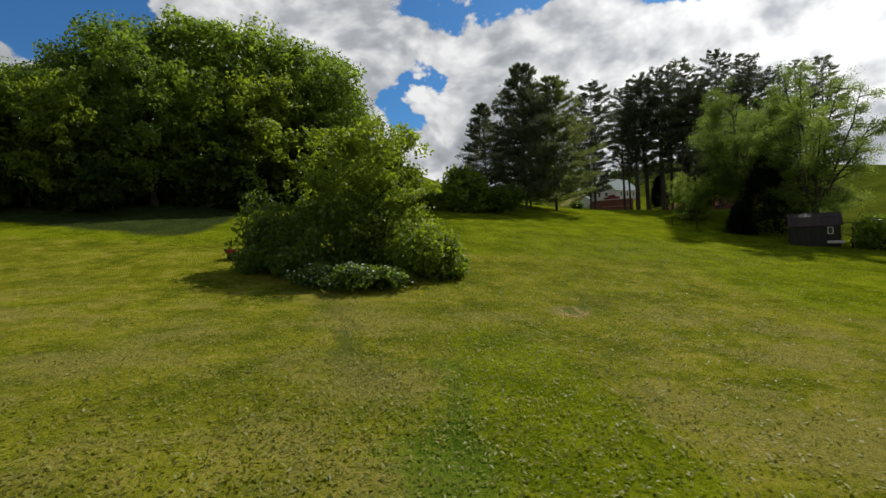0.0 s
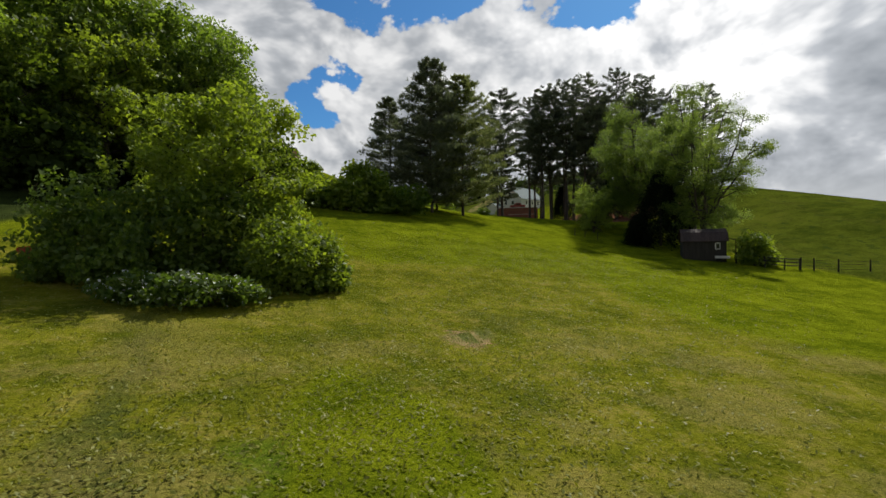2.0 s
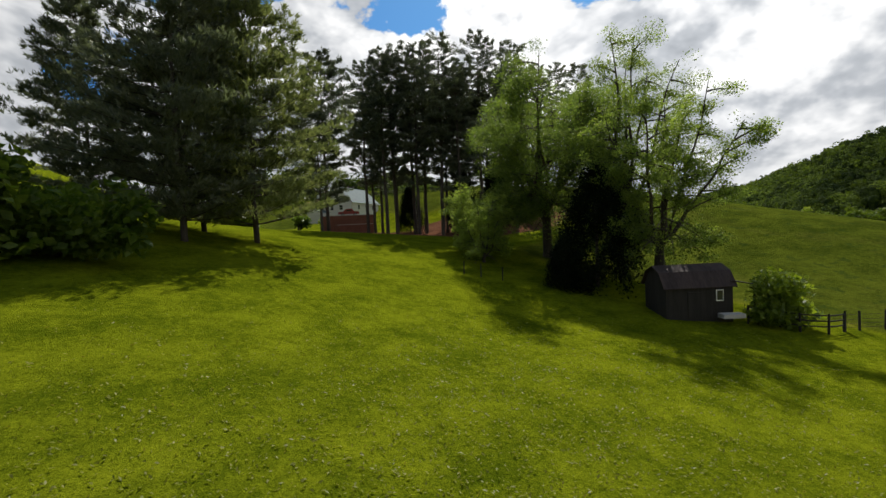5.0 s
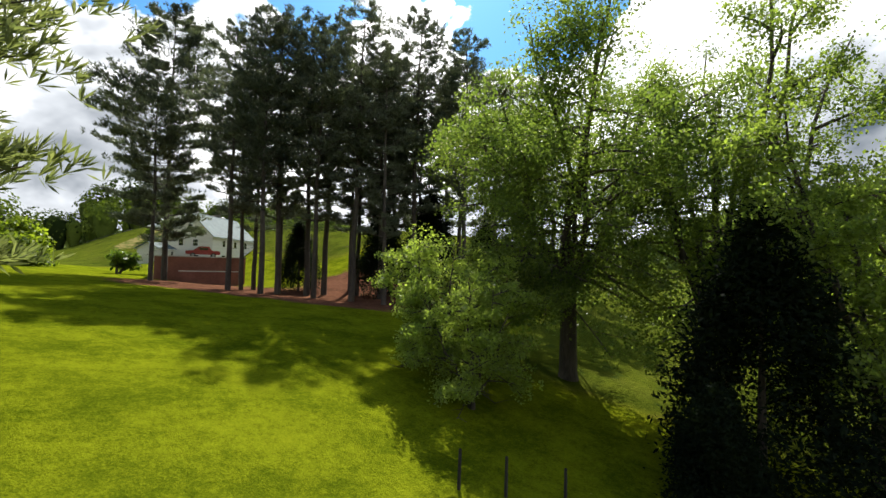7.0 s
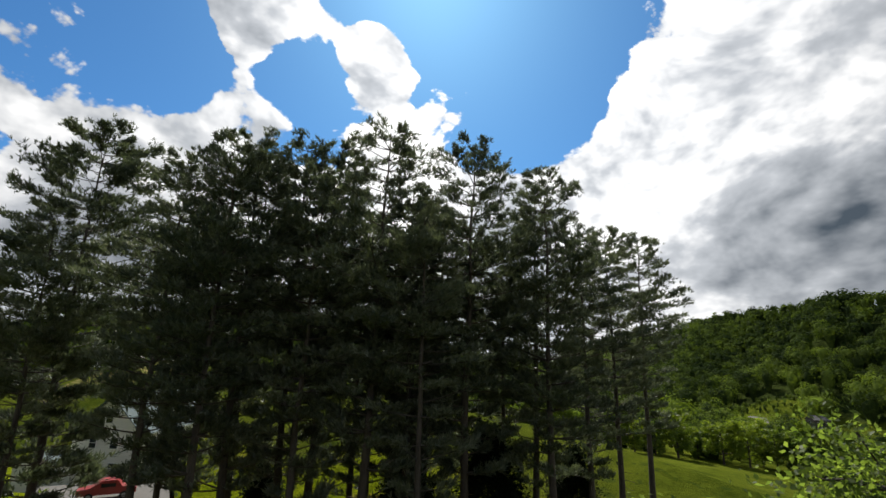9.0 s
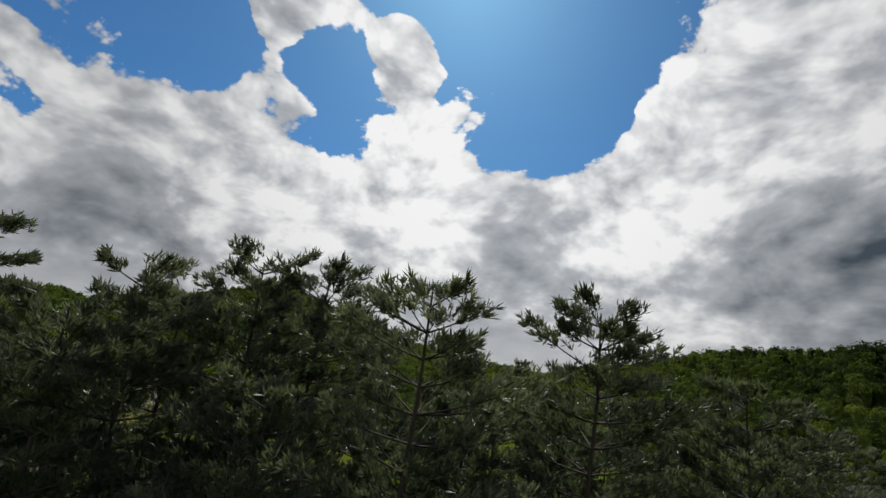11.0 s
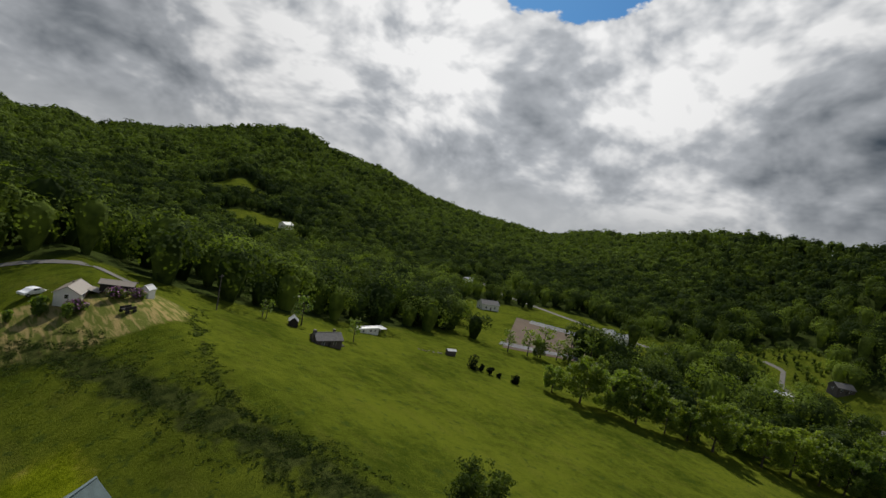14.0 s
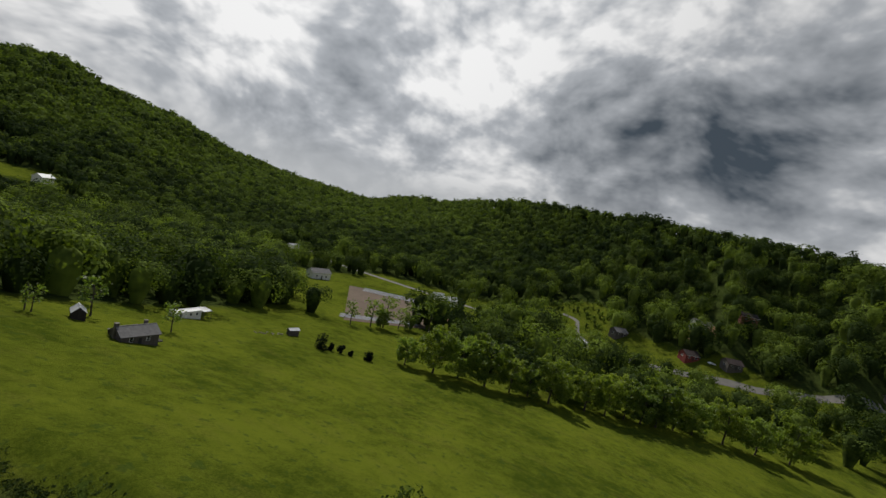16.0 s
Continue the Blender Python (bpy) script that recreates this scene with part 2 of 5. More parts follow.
    worn = n.fit(n.math("ADD", worn, n.math("ADD", n.math("MULTIPLY", edge, 1.4), n.math("MULTIPLY", fine, 1.6))), 1.7, 1.25)
    lawn = n.mix(n.math("MULTIPLY", worn, 0.95), lawn, n.mix(n.fit(blade, 0.4, 0.65), (0.24, 0.14, 0.07), (0.42, 0.29, 0.17)))
    lush = n.mix(n.fit(mixed, 0.43, 0.68), (0.052, 0.075, 0.003), (0.17, 0.195, 0.008))
    colour = n.mix(zone(za.outputs[1], 0.7), lawn, lush)
    pasture = n.mix(n.fit(n.math("ADD", n.math("MULTIPLY", mixed, 0.7), n.math("MULTIPLY", big, 0.3)), 0.42, 0.62), (0.030, 0.044, 0.005), (0.090, 0.108, 0.011))
    hay = n.fit(n.noise(n.vmath("MULTIPLY", at, (1.0, 0.45, 1.0)), 0.22, 5.0, 0.68), 0.5, 0.66)
    pasture = n.mix(n.math("MULTIPLY", hay, 0.2), pasture, n.mix(n.fit(fine, 0.4, 0.65), (0.06, 0.058, 0.012), (0.14, 0.125, 0.03)))
    tufts = n.fit(n.noise(at, 0.55, 4.0, 0.65), 0.57, 0.64)
    pasture = n.mix(n.math("MULTIPLY", tufts, 0.6), pasture, (0.03, 0.05, 0.01))
    colour = n.mix(zone(za.outputs[0], 0.3), colour, pasture)
    streak = n.noise(n.vmath("MULTIPLY", at, (0.9, 0.16, 0.3)), 1.2, 4.0, 0.6, 0.8)
    colour = n.mix(zone(za.outputs[2], 0.5), colour, n.mix(n.fit(streak, 0.42, 0.62), (0.10, 0.115, 0.025), (0.27, 0.21, 0.085)))
    # red-brown needle duff, its colour darkened for the shade of the pine crowns
    duff = n.mix(n.fit(mixed, 0.4, 0.7), (0.055, 0.026, 0.017), (0.165, 0.078, 0.045))
    colour = n.mix(zone(zb.outputs[0], 0.8), colour, duff)
    weeds = n.mix(n.fit(n.noise(at, 0.5, 5.0, 0.7), 0.4, 0.65), (0.014, 0.020, 0.006), (0.05, 0.06, 0.016))
    colour = n.mix(n.math("MULTIPLY", zone(zb.outputs[1], 1.1), 0.95), colour, weeds)
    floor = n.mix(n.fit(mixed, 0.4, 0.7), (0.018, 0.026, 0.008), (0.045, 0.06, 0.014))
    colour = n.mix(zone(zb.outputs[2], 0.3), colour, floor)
    finish(n, surface(n, colour, 0.95, bump=n.math("ADD", fine, n.math("MULTIPLY", blade, 0.6)), strength=0.8, distance=0.16, spec=0.0))
    return m


GROUND = ground_material()


# ---- builders ----
def grid_mesh(name, verts, faces, mats, smooth=False):
    """A mesh from arrays: verts (n, 3) and faces (m, k)."""
    me = bpy.data.meshes.new(name)
    verts, faces = np.asarray(verts, np.float32), np.asarray(faces, np.int32)
    k = faces.shape[1]
    me.vertices.add(len(verts))
    me.vertices.foreach_set("co", verts.ravel())
    me.loops.add(faces.size)
    me.loops.foreach_set("vertex_index", faces.ravel())
    me.polygons.add(len(faces))
    me.polygons.foreach_set("loop_start", np.arange(0, faces.size, k, dtype=np.int32))
    if smooth:
        me.polygons.foreach_set("use_smooth", np.ones(len(faces), bool))
    me.update(calc_edges=True)
    for m in mats if isinstance(mats, (list, tuple)) else [mats]:
        me.materials.append(m)
    return me


def child(name, me, parent, label=""):
    ob = new(name, me)
    ob.parent = parent
    return tagged(ob, label)


def part(name, bm, mat, parent, label=""):
    """One bmesh as one mesh object under a thing or a part."""
    me = bpy.data.meshes.new(name)
    bmesh.ops.recalc_face_normals(bm, faces=bm.faces)
    bm.to_mesh(me)
    bm.free()
    me.materials.append(mat)
    return child(name, me, parent, label)


class Soup:
    """Arrays of vertices and quads that grow piece by piece."""

    def __init__(self):
        self.v, self.f, self.n = [], [], 0

    def put(self, verts, faces):
        self.v.append(np.asarray(verts, float))
        self.f.append(np.asarray(faces, int) + self.n)
        self.n += len(verts)

    def mesh(self, name, mat, smooth=False):
        return grid_mesh(name, np.concatenate(self.v), np.concatenate(self.f), mat, smooth)

    def tube(self, points, radii, sides=6):
        points = np.asarray(points, float)
        d = np.gradient(points, axis=0)
        d /= np.linalg.norm(d, axis=1, keepdims=True) + 1e-9
        ref = np.where(np.abs(d[:, 2:]) > 0.9, np.array([[1.0, 0, 0]]), np.array([[0, 0, 1.0]]))
        a = np.cross(d, ref)
        a /= np.linalg.norm(a, axis=1, keepdims=True) + 1e-9
        b = np.cross(d, a)
        t = np.arange(sides) * 2 * math.pi / sides
        rings = points[:, None] + np.asarray(radii, float)[:, None, None] * (np.cos(t)[None, :, None] * a[:, None] + np.sin(t)[None, :, None] * b[:, None])
        i, j = np.meshgrid(np.arange(len(points) - 1), np.arange(sides), indexing="ij")
        k = (j + 1) % sides
        quads = np.stack([i * sides + j, i * sides + k, (i + 1) * sides + k, (i + 1) * sides + j], -1).reshape(-1, 4)
        self.put(rings.reshape(-1, 3), quads)

    def leaves(self, at, size, rng, up=0.5, long=1.6, out=None, face=0.9, fold=0.15):
        """Small folded leaves round the given places."""
        m = len(at)
        normal = rng.normal(size=(m, 3))
        normal[:, 2] += up * 1.5
        if out is not None:
            normal += out * face
        normal /= np.linalg.norm(normal, axis=1, keepdims=True)
        side = np.cross(normal, rng.normal(size=(m, 3)))
        side /= np.linalg.norm(side, axis=1, keepdims=True) + 1e-9
        tip = np.cross(normal, side)
        s = (np.asarray(size) * rng.uniform(0.65, 1.35, m))[:, None]
        v = np.stack([at - tip * s * long * 0.5, at + side * s * 0.5 - tip * s * 0.05 + normal * s * fold, at + tip * s * long * 0.5, at - side * s * 0.5 - tip * s * 0.05 + normal * s * fold], 1)
        self.put(v.reshape(-1, 3), np.arange(4 * m).reshape(-1, 4))


def ball(rng, m, inner=0.45):
    d = rng.normal(size=(m, 3))
    d /= np.linalg.norm(d, axis=1, keepdims=True)
    return d * (inner + (1 - inner) * rng.random(m)[:, None] ** 0.6)


def empty(name, x, y, z, turn=0.0, size=1.0):
    ob = new(name)
    ob.matrix_basis = pose(x, y, z, 0, 0, turn) @ Matrix.Diagonal((size, size, size, 1))
    return ob


def broadleaf(name, label, height, spread, bare, limbs, count, leaf, mat, seed, bark=None, lobe=0.24, lean=(0, 0), category="tree", limb_parts=False):
    """A broad-leaved tree: tapered trunk, limbs with twigs, and a crown of leaf clumps. bare: the height of the lowest limb."""
    rng = np.random.default_rng(seed)
    root = new(name)
    trunk, wood, crown, arms = Soup(), Soup(), Soup(), []
    h = np.linspace(0, height * 0.86, 9)
    sway = np.cumsum(rng.normal(0, 0.012 * height, (9, 2)), 0) * 0.5
    stem = np.c_[sway[:, 0] + lean[0] * h, sway[:, 1] + lean[1] * h, h]
    stem[0, :2] = 0
    thick = height * 0.021 * (1 - h / height) ** 0.8 + 0.02
    thick[0] *= 1.35
    stem[0, 2] = -0.5
    trunk.tube(stem, thick, 8)
    clumps = []
    for k in range(limbs):
        u = (k + 0.5) / limbs
        z = bare + (height * 0.84 - bare) * u
        base = np.array([np.interp(z, h, stem[:, 0]), np.interp(z, h, stem[:, 1]), z])
        a = k * 2.4 + rng.uniform(-0.4, 0.4)
        reach = spread * math.sqrt(max(1 - ((z - bare) / (height - bare) * 1.25 - 0.42) ** 2 * 1.2, 0.15)) * rng.uniform(0.75, 1.08)
        rise = rng.uniform(0.15, 0.5) + 0.5 * u
        if limb_parts:
            wood = Soup()
            arms.append(wood)
        s = np.linspace(0, 1, 6)
        bend = rng.normal(0, 0.08, 2)
        line = base + np.c_[np.cos(a + bend[0] * s * 3) * reach * s, np.sin(a + bend[0] * s * 3) * reach * s, reach * (rise * s - 0.18 * s ** 2)]
        wood.tube(line, np.interp(z, h, thick) * 0.5 * (1 - 0.85 * s) + 0.012, 5)
        clumps.append((line[-1], 1.0))
        clumps.append((line[3], 0.8))
        for j in range(3):
            o = line[2 + j]
            b = a + rng.choice([-1, 1]) * rng.uniform(0.5, 1.2)
            far = reach * rng.uniform(0.25, 0.5)
            t = np.linspace(0, 1, 4)
            twig = o + np.c_[np.cos(b) * far * t, np.sin(b) * far * t, far * rng.uniform(0.1, 0.8) * t]
            wood.tube(twig, 0.05 * height / 14 * (1 - 0.8 * t) + 0.008, 4)
            clumps.append((twig[-1], 0.9))
    clumps.append((stem[-1] + (0, 0, height * 0.06), 1.0))
    share = np.array([c[1] ** 2 for c in clumps])
    share = np.maximum((share / share.sum() * count * rng.uniform(0.5, 1.5, len(clumps))).astype(int), 4)
    for (c, k), m in zip(clumps, share):
        r = spread * lobe * k * rng.uniform(0.75, 1.3)
        for _ in range(3):
            d = ball(rng, max(m // 3, 2), 0.35)
            at = c + rng.normal(0, r * 0.45, 3) + d * (r * 0.75, r * 0.75, r * 0.55)
            crown.leaves(at, leaf, rng, 0.5, out=d)
    child("trunk", trunk.mesh("trunk", bark or BARK, True), root)
    for arm in arms:
        child("limb", arm.mesh("limb", bark or BARK, True), root)
    if not arms:
        tagged(child("branchwork", wood.mesh("branchwork", bark or BARK, True), root), kind="stuff")
    tagged(child("crown", crown.mesh("crown", mat), root), kind="stuff")
    return tagged(root, label, category)


def spreading(label, height, spread, stems, count, leaf, mat, seed, fork=0.16, lean=(0, 0)):
    """A forked spreading tree: a short trunk, curved main limbs with branches and twigs, and leaves in small clumps."""
    rng = np.random.default_rng(seed)
    root = new("spreading_tree")
    trunk, crown, clumps = Soup(), Soup(), []
    z0, thick = height * fork, height * 0.022
    trunk.tube([(0, 0, -0.6), (0.05, 0.02, 0.4), (lean[0] * z0 * 0.5, lean[1] * z0 * 0.5, z0 * 0.6), (lean[0] * z0, lean[1] * z0, z0 * 1.12)], [thick * 1.5, thick * 1.1, thick, thick * 0.85], 9)
    child("trunk", trunk.mesh("trunk", BARK, True), root)
    for k in range(stems):
        arm = Soup()
        a = k * 2.4 + rng.uniform(-0.3, 0.3)
        out = spread * (0.15 if k == 0 else rng.uniform(0.36, 0.74))
        top = height * (0.82 if k == 0 else rng.uniform(0.68, 0.96))
        s = np.linspace(0, 1, 9)
        wave = np.cumsum(rng.normal(0, 0.03 * spread, (9, 2)), 0)
        wave[0] = 0
        line = np.c_[np.cos(a) * out * s ** 0.85 + wave[:, 0] + lean[0] * (z0 + (top - z0) * s), np.sin(a) * out * s ** 0.85 + wave[:, 1] + lean[1] * (z0 + (top - z0) * s), z0 + (top - z0) * s ** 1.1]
        arm.tube(line, thick * 0.46 * (1 - 0.9 * s) + 0.015, 6)
        clumps += [p + rng.normal(0, 0.05 * spread, 3) for p in np.repeat(line[4:], 2, axis=0)]
        for j in range(11):
            u = 0.06 + 0.92 * (j + rng.random() * 0.6) / 11
            o = np.array([np.interp(u, s, line[:, i]) for i in range(3)])
            b = a + rng.uniform(-1.7, 1.7) if k else rng.uniform(0, 6.28)
            far = spread * rng.uniform(0.3, 0.58) * (1.12 - 0.55 * u)
            rise = rng.uniform(-0.05, 0.7) - (0.4 if u < 0.3 else 0.0)
            t = np.linspace(0, 1, 5)
            turn = b + rng.normal(0, 0.35) * t
            limb = o + np.c_[np.cos(turn) * far * t, np.sin(turn) * far * t, far * (rise * t - 0.25 * t ** 2)]
            arm.tube(limb, thick * 0.2 * (1 - 0.85 * t) + 0.008, 4)
            clumps += [limb[-1], limb[3]]
            for _ in range(4):
                q = limb[rng.integers(1, 5)]
                c, reach = turn[2] + rng.uniform(-1.4, 1.4), far * rng.uniform(0.22, 0.5)
                t2 = np.linspace(0, 1, 3)
                twig = q + np.c_[np.cos(c) * reach * t2, np.sin(c) * reach * t2, reach * rng.uniform(-0.35, 0.7) * t2]
                arm.tube(twig, 0.016 * (1 - 0.8 * t2) + 0.004, 3)
                clumps.append(twig[-1])
        child("limb", arm.mesh("limb", BARK, True), root)
    clumps = [c for c in clumps if c[2] > 0.6]
    share = (count / len(clumps) * rng.uniform(0.3, 1.7, len(clumps))).astype(int) + 3
    for c, m in zip(clumps, share):
        r = spread * rng.uniform(0.08, 0.17)
        d = ball(rng, m, 0.15)
        at = c + d * (r, r, r * 0.75)
        crown.leaves(at[at[:, 2] > 0.2], leaf, rng, 0.5)
    tagged(child("crown", crown.mesh("crown", mat), root), kind="stuff")
    return tagged(root, label, "tree")


def shrub(name, label, lobes, count, leaf, mat, seed, category="bush", extra=None):
    """A bush of rounded leafy lobes, each (x, y, z, radius, height), over a few stems. extra: (material, share, size) for flowers."""
    rng = np.random.default_rng(seed)
    root = new(name)
    stems, crown, bloom = Soup(), Soup(), Soup()
    lobes = list(lobes) + [(x * 1.05, y * 1.05, z * 0.3, r * 0.95, tall * 0.55) for x, y, z, r, tall in lobes if z > 1.4]
    area = np.array([r * r for *_, r, _ in lobes])
    for (x, y, z, r, tall), m in zip(lobes, (count * area / area.sum()).astype(int)):
        t = np.linspace(0, 1, 4)
        stems.tube(np.c_[x * t * 0.9, y * t * 0.9, -0.3 + (z + 0.3) * t ** 0.8], 0.06 + 0.06 * (1 - t), 5)
        for _ in range(9):
            d = ball(rng, max(m // 9, 2), 0.3)
            o = ball(rng, 1, 0.3)[0] * (r * 0.62, r * 0.62, tall * 0.62)
            at = np.array([x, y, z]) + o + d * (r * 0.5, r * 0.5, tall * 0.45)
            at = at[at[:, 2] > 0.05 - 0.6 * rng.random(len(at))]
            crown.leaves(at, leaf, rng, 0.6)
            if extra:
                pick = at[rng.random(len(at)) < extra[1]]
                if len(pick):
                    bloom.leaves(pick + (0, 0, leaf * 0.4), extra[2], rng, 0.8, 1.0)
    tagged(child("stem", stems.mesh("stem", BARK, True), root), kind="stuff")
    tagged(child("foliage", crown.mesh("foliage", mat), root), kind="stuff")
    if extra and bloom.n:
        tagged(child("blossom", bloom.mesh("blossom", extra[0]), root), kind="stuff")
    return tagged(root, label, category)


def pine(name, label, height, bare, spread, mat, seed, whorls=22, tufts=11, tuft=0.62, lean=(0, 0), per=5, flat=0.0, cone=False, wide=0.06):
    """A tall pine: straight trunk, whorls of level boughs, and tufts of long needles."""
    rng = np.random.default_rng(seed)
    root = new(name)
    trunk, wood, crown = Soup(), Soup(), Soup()
    h = np.linspace(-0.5, height, 12)
    sway = np.cumsum(rng.normal(0, 0.07, (12, 2)), 0)
    stem = np.c_[sway[:, 0] + lean[0] * h, sway[:, 1] + lean[1] * h, h]
    thick = 0.0105 * height * (1 - h / height * 0.96) + 0.015
    trunk.tube(stem, thick, 8)
    spots = []
    for k in range(whorls):
        u = k / (whorls - 1)
        z = bare + (height * 0.985 - bare) * u ** 0.92
        base = np.array([np.interp(z, h, stem[:, 0]), np.interp(z, h, stem[:, 1]), z])
        shape = (0.6 + 0.9 * u) if u < 0.45 else (1.0 * (1 - (u - 0.45) / 0.6) ** 0.6 + 0.12)
        if cone:
            shape = 0.8 + u if u < 0.2 else (1 - (u - 0.2) / 0.85) ** 0.75 + 0.06
        for j in range(per):
            if rng.random() < 0.2 + flat:
                continue
            a = k * 1.1 + j * 2 * math.pi / per + rng.uniform(-0.35, 0.35)
            reach = spread * shape * rng.uniform(0.5, 1.2)
            s = np.linspace(0, 1, 5)
            rise = rng.uniform(-0.05, 0.22) + 0.55 * max(u - 0.6, 0)
            line = base + np.c_[np.cos(a) * reach * s, np.sin(a) * reach * s, reach * (rise * s + 0.12 * s ** 2)]
            wood.tube(line, 0.045 * (1 - 0.8 * s) * (1.3 - 0.7 * u) + 0.008, 4)
            m = max(int(tufts * (0.45 + reach / spread * 0.75)), 3)
            fine = 1.0 if cone or u < 0.66 else 0.66
            m = int(m / fine ** 1.4)
            t = (0.3 if cone else 0.46) + (0.74 if cone else 0.6) * rng.random(m) ** 0.6
            at = base + np.c_[np.cos(a) * reach * t, np.sin(a) * reach * t, reach * (rise * t + 0.12 * t ** 2)]
            side = rng.normal(0, 0.2 * reach, m) * t
            at += np.c_[-np.sin(a) * side, np.cos(a) * side, rng.uniform(-0.12, 0.3, m)]
            spots.append(np.c_[at, np.full(m, math.cos(a)), np.full(m, math.sin(a)), np.full(m, fine)])
    dead = 9
    for k in range(dead):
        z = height * 0.12 + (bare - height * 0.12) * k / dead
        a, reach = rng.uniform(0, 6.28), rng.uniform(0.6, 1.8)
        s = np.linspace(0, 1, 3)
        base = np.array([np.interp(z, h, stem[:, 0]), np.interp(z, h, stem[:, 1]), z])
        wood.tube(base + np.c_[np.cos(a) * reach * s, np.sin(a) * reach * s, -0.1 * reach * s], 0.03 * (1 - 0.8 * s) + 0.005, 4)
    at = np.concatenate(spots)
    blades = 8
    for b in range(blades):
        m = len(at)
        d = np.c_[at[:, 3], at[:, 4], np.full(m, 1.1)] * 0.75 + rng.normal(0, 0.5, (m, 3))
        d /= np.linalg.norm(d, axis=1, keepdims=True)
        side = np.cross(d, rng.normal(size=(m, 3)))
        side /= np.linalg.norm(side, axis=1, keepdims=True) + 1e-9
        s = tuft * rng.uniform(0.6, 1.25, (m, 1)) * at[:, 5:6]
        o = at[:, :3]
        v = np.stack([o, o + d * s * 0.5 + side * s * wide, o + d * s, o + d * s * 0.5 - side * s * wide], 1)
        crown.put(v.reshape(-1, 3), np.arange(4 * m).reshape(-1, 4))
    child("trunk", trunk.mesh("trunk", BARK, True), root)
    tagged(child("branchwork", wood.mesh("branchwork", BARK), root), kind="stuff")
    tagged(child("needles", crown.mesh("needles", mat), root), kind="stuff")
    return tagged(root, label, "pine tree")


def stand(ob, x, y, turn=0.0, size=1.0, tall=1.0, sink=0.0):
    ob.matrix_basis = pose(x, y, float(land(x, y)) - sink, 0, 0, turn) @ Matrix.Diagonal((size, size, size * tall, 1))
    return ob


def again(ob, x, y, turn=0.0, size=1.0, tall=1.0, label="", sink=0.0):
    keep = ob.matrix_basis.copy()
    ob.matrix_basis = Matrix.Identity(4)
    made = copy_thing(ob, pose(x, y, float(land(x, y)) - sink, 0, 0, turn) @ Matrix.Diagonal((size, size, size * tall, 1)))
    ob.matrix_basis = keep
    return tagged(made, label)


# ---- ground ----
def ramp(v, s):
    return s * np.logaddexp(0.0, v / s)


def step(a, b, v):
    t = np.clip((v - a) / (b - a), 0, 1)
    return t * t * (3 - 2 * t)


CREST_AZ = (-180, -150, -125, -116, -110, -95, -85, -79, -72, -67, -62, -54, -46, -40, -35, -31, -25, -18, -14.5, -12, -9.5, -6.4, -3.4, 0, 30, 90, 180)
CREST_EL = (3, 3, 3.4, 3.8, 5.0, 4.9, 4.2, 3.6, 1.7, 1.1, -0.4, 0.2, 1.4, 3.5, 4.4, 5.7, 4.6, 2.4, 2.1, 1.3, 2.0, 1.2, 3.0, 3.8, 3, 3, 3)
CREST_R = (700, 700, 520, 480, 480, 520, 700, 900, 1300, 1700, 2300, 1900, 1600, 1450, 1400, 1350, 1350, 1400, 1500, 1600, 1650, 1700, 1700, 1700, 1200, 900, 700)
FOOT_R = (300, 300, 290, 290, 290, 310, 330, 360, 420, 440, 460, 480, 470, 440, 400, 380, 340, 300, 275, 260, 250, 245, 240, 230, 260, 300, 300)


def land(x, y):
    """Height of the bare ground."""
    x, y = np.asarray(x, float), np.asarray(y, float)
    up = 0.212 * ramp(y - 29, 6.0)
    right = up - 0.18 * ramp(y - 80, 8.0)
    left = up - 0.19 * ramp(y - 165, 15.0)
    lawn = 1.9 + left + (right - left) * step(-8, 34, x)
    lawn = lawn - 0.075 * (np.clip(x, -90, 75) - 6) - 0.02 * np.minimum(x - 6, 0)
    lawn = lawn - 2.2 * np.exp(-((x - 39) ** 2 + (y - 65) ** 2) / 480)
    xc = 100 - 0.12 * np.clip(y - 110, 0, 120)
    zc = 9.5 + 0.2 * (y - 60) - 0.13 * ramp(y - 112, 10.0) - 0.17 * ramp(y - 235, 15.0)
    zc = np.maximum(zc, 3.0)
    west = lawn + (zc - lawn) * step(xc - 42, xc, x)
    east = zc - (zc + 16) * (1 - np.exp(-np.clip(x - xc, 0, None) / 130))
    near = np.where(x < xc, west, east)
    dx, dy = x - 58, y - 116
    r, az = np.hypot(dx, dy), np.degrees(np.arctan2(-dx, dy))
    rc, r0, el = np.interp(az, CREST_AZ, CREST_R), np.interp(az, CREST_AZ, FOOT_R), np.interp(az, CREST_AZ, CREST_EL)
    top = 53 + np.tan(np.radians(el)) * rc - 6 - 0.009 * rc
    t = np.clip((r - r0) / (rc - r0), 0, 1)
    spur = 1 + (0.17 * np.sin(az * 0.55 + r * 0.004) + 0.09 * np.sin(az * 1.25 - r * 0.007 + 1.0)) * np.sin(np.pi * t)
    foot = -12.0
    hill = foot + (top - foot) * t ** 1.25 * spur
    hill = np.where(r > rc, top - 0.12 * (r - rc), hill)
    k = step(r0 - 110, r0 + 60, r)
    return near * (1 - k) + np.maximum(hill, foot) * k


def near_line(x, y, pts):
    """Distance from places to a line of points."""
    best = np.full(np.shape(x), 1e9)
    for (ax, ay), (bx, by) in zip(pts[:-1], pts[1:]):
        t = np.clip(((x - ax) * (bx - ax) + (y - ay) * (by - ay)) / ((bx - ax) ** 2 + (by - ay) ** 2), 0, 1)
        best = np.minimum(best, np.hypot(x - ax - t * (bx - ax), y - ay - t * (by - ay)))
    return best


